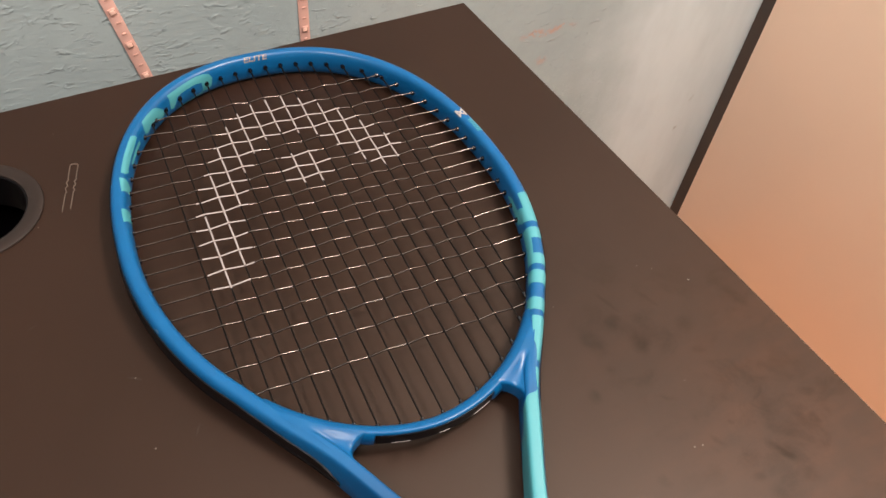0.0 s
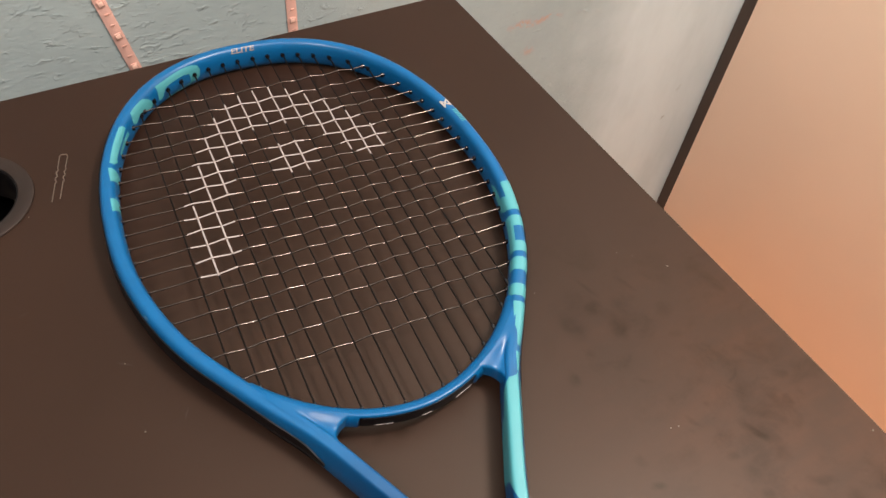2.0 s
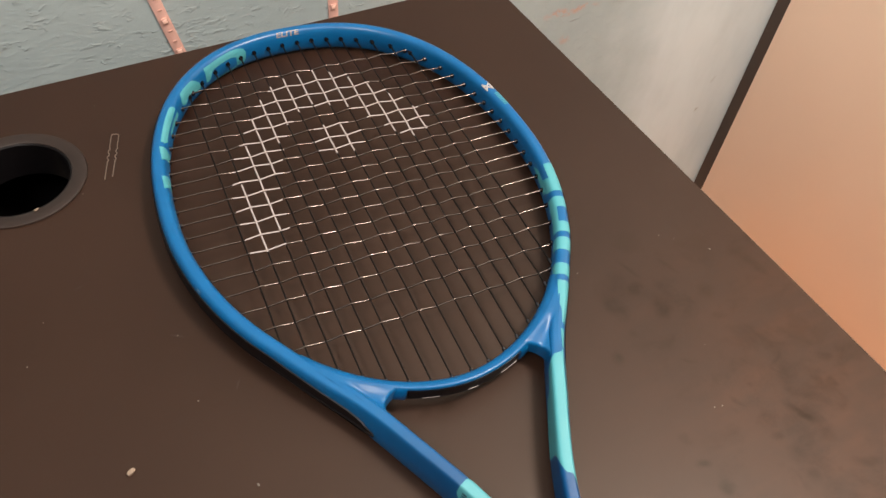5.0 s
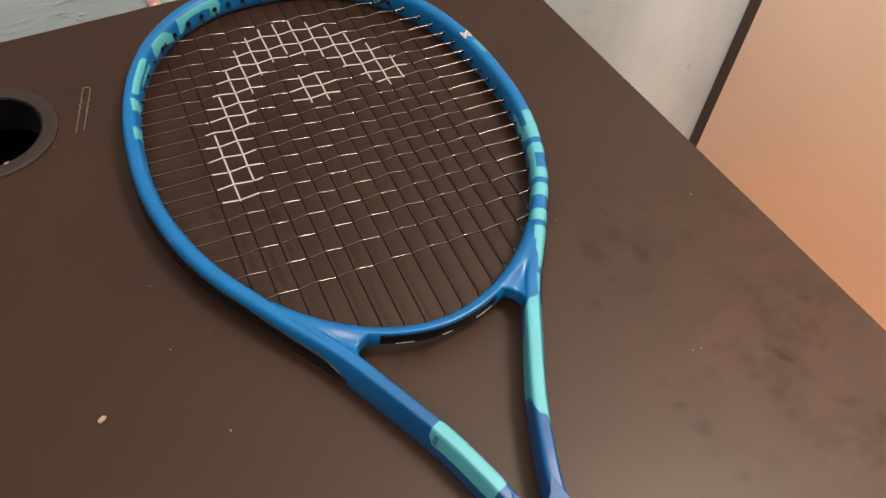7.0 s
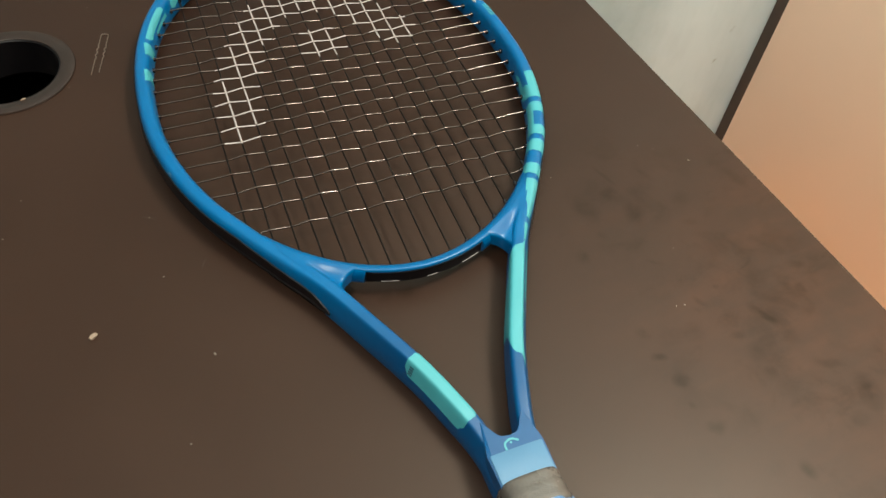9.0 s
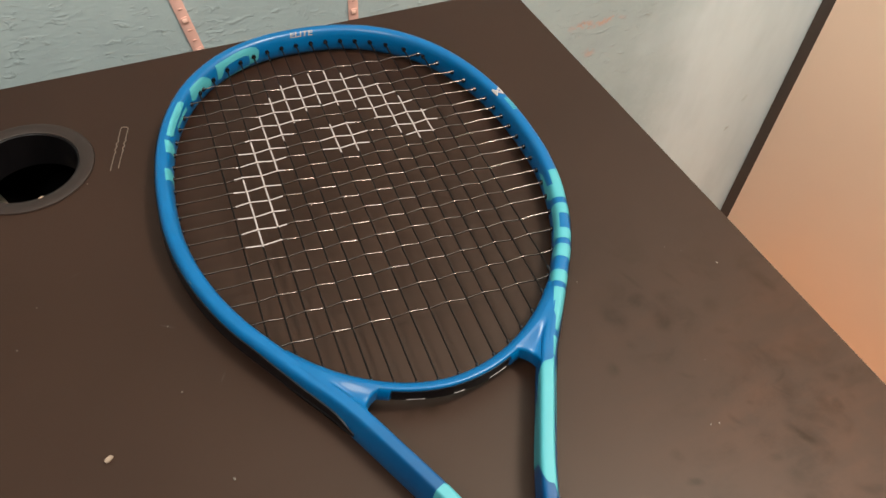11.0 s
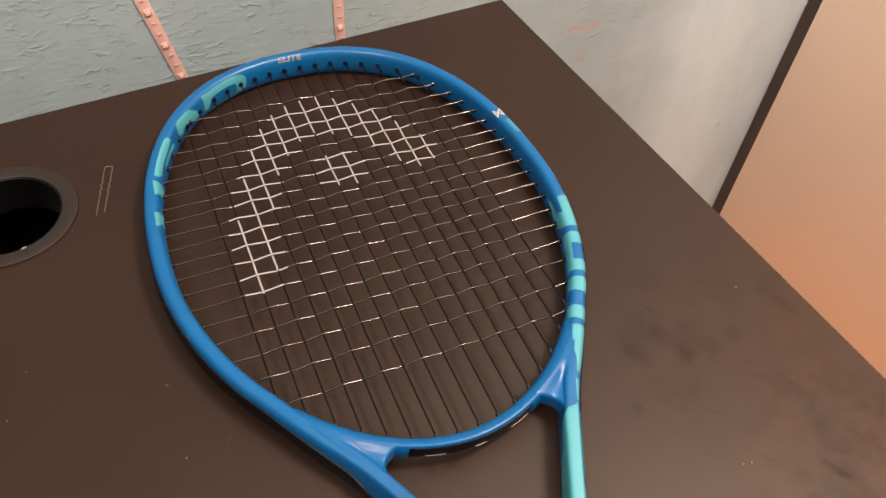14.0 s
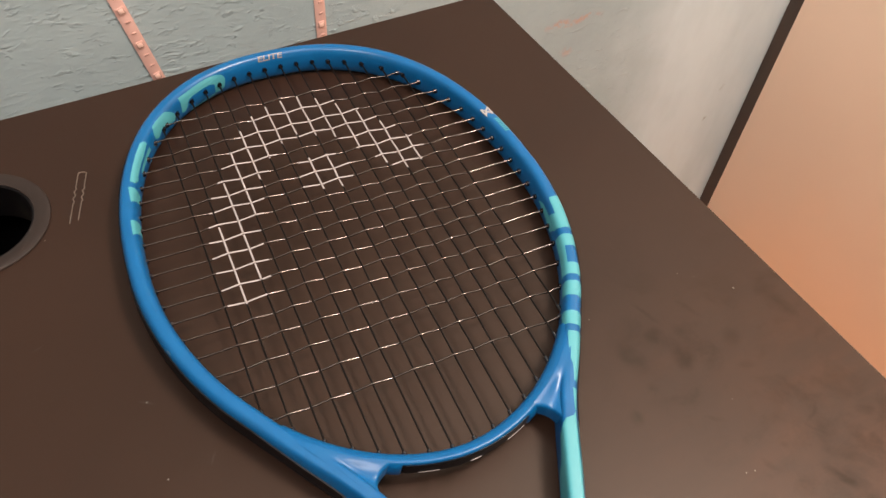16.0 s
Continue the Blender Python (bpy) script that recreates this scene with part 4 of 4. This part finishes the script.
    for x, y, dx, dy in ends:
        g = new("grommet", long_mesh if dy < 0 else collar_mesh)
        g.parent = root
        g.matrix_local = Matrix.Translation((x, y, ZC)) @ Vector((-dx, -dy, 0)).to_track_quat("Z", "Y").to_matrix().to_4x4()
    return root


tennis_racket()


# ---- crumbs and specks on the desk ----
def fleck(name, x, y, size, stretch, turn, material, label, seed):
    rng = random.Random(seed)
    bm = bmesh.new()
    bmesh.ops.create_icosphere(bm, subdivisions=2, radius=size)
    for v in bm.verts:
        v.co *= 1 + rng.uniform(-0.22, 0.22)
        v.co.x *= stretch
        v.co.z *= 0.7
    low = min(v.co.z for v in bm.verts)
    for v in bm.verts:
        v.co.z -= low
    ob = part(name, bm, material, None, label)
    ob.matrix_world = pose(x, y, DESK, 0, 0, turn)
    return tagged(ob, category=name, group="crumbs and specks on the desk")


fleck("crumb", -0.4216, -0.3362, 0.0016, 1.5, 25, M_CRUMB, "beige crumb on the brown desk", 1)
for n, (x, y, size, stretch, turn) in enumerate([(-0.3662, -0.3717, 0.0007, 1.9, 100), (-0.3785, -0.3113, 0.00065, 1.1, 0), (-0.0355, -0.3513, 0.00065, 1.6, 120), (-0.1322, -0.3292, 0.0004, 1.2, 0),
                                              (-0.1165, -0.4463, 0.00045, 1.5, 40), (-0.1116, -0.4476, 0.0005, 1.2, 40), (-0.4421, -0.2225, 0.00045, 1.0, 0), (-0.4557, -0.2492, 0.0005, 1.2, 0),
                                              (-0.3906, -0.4162, 0.0006, 1.0, 0), (-0.3987, -0.1276, 0.0005, 1.2, 0), (-0.3708, -0.0401, 0.0004, 1.0, 0), (-0.0600, -0.3260, 0.0004, 1.0, 0), (-0.0520, -0.3330, 0.0003, 1.0, 0), (-0.0920, -0.4100, 0.0003, 1.0, 0), (-0.0070, -0.5057, 0.0006, 1.6, 10), (-0.3759, -0.2645, 0.0004, 1.8, 20)]):
    fleck("speck", x, y, size * 0.8, stretch, turn, M_DUST, "tiny pale speck of dust on the desk", 10 + n)
lip_crumb = fleck("crumb", -0.4280, -0.1312, 0.0008, 2.2, 15, M_CRUMB, "beige crumb on the rim of the cable grommet", 31)
lip_crumb.location.z = DESK + 0.0012
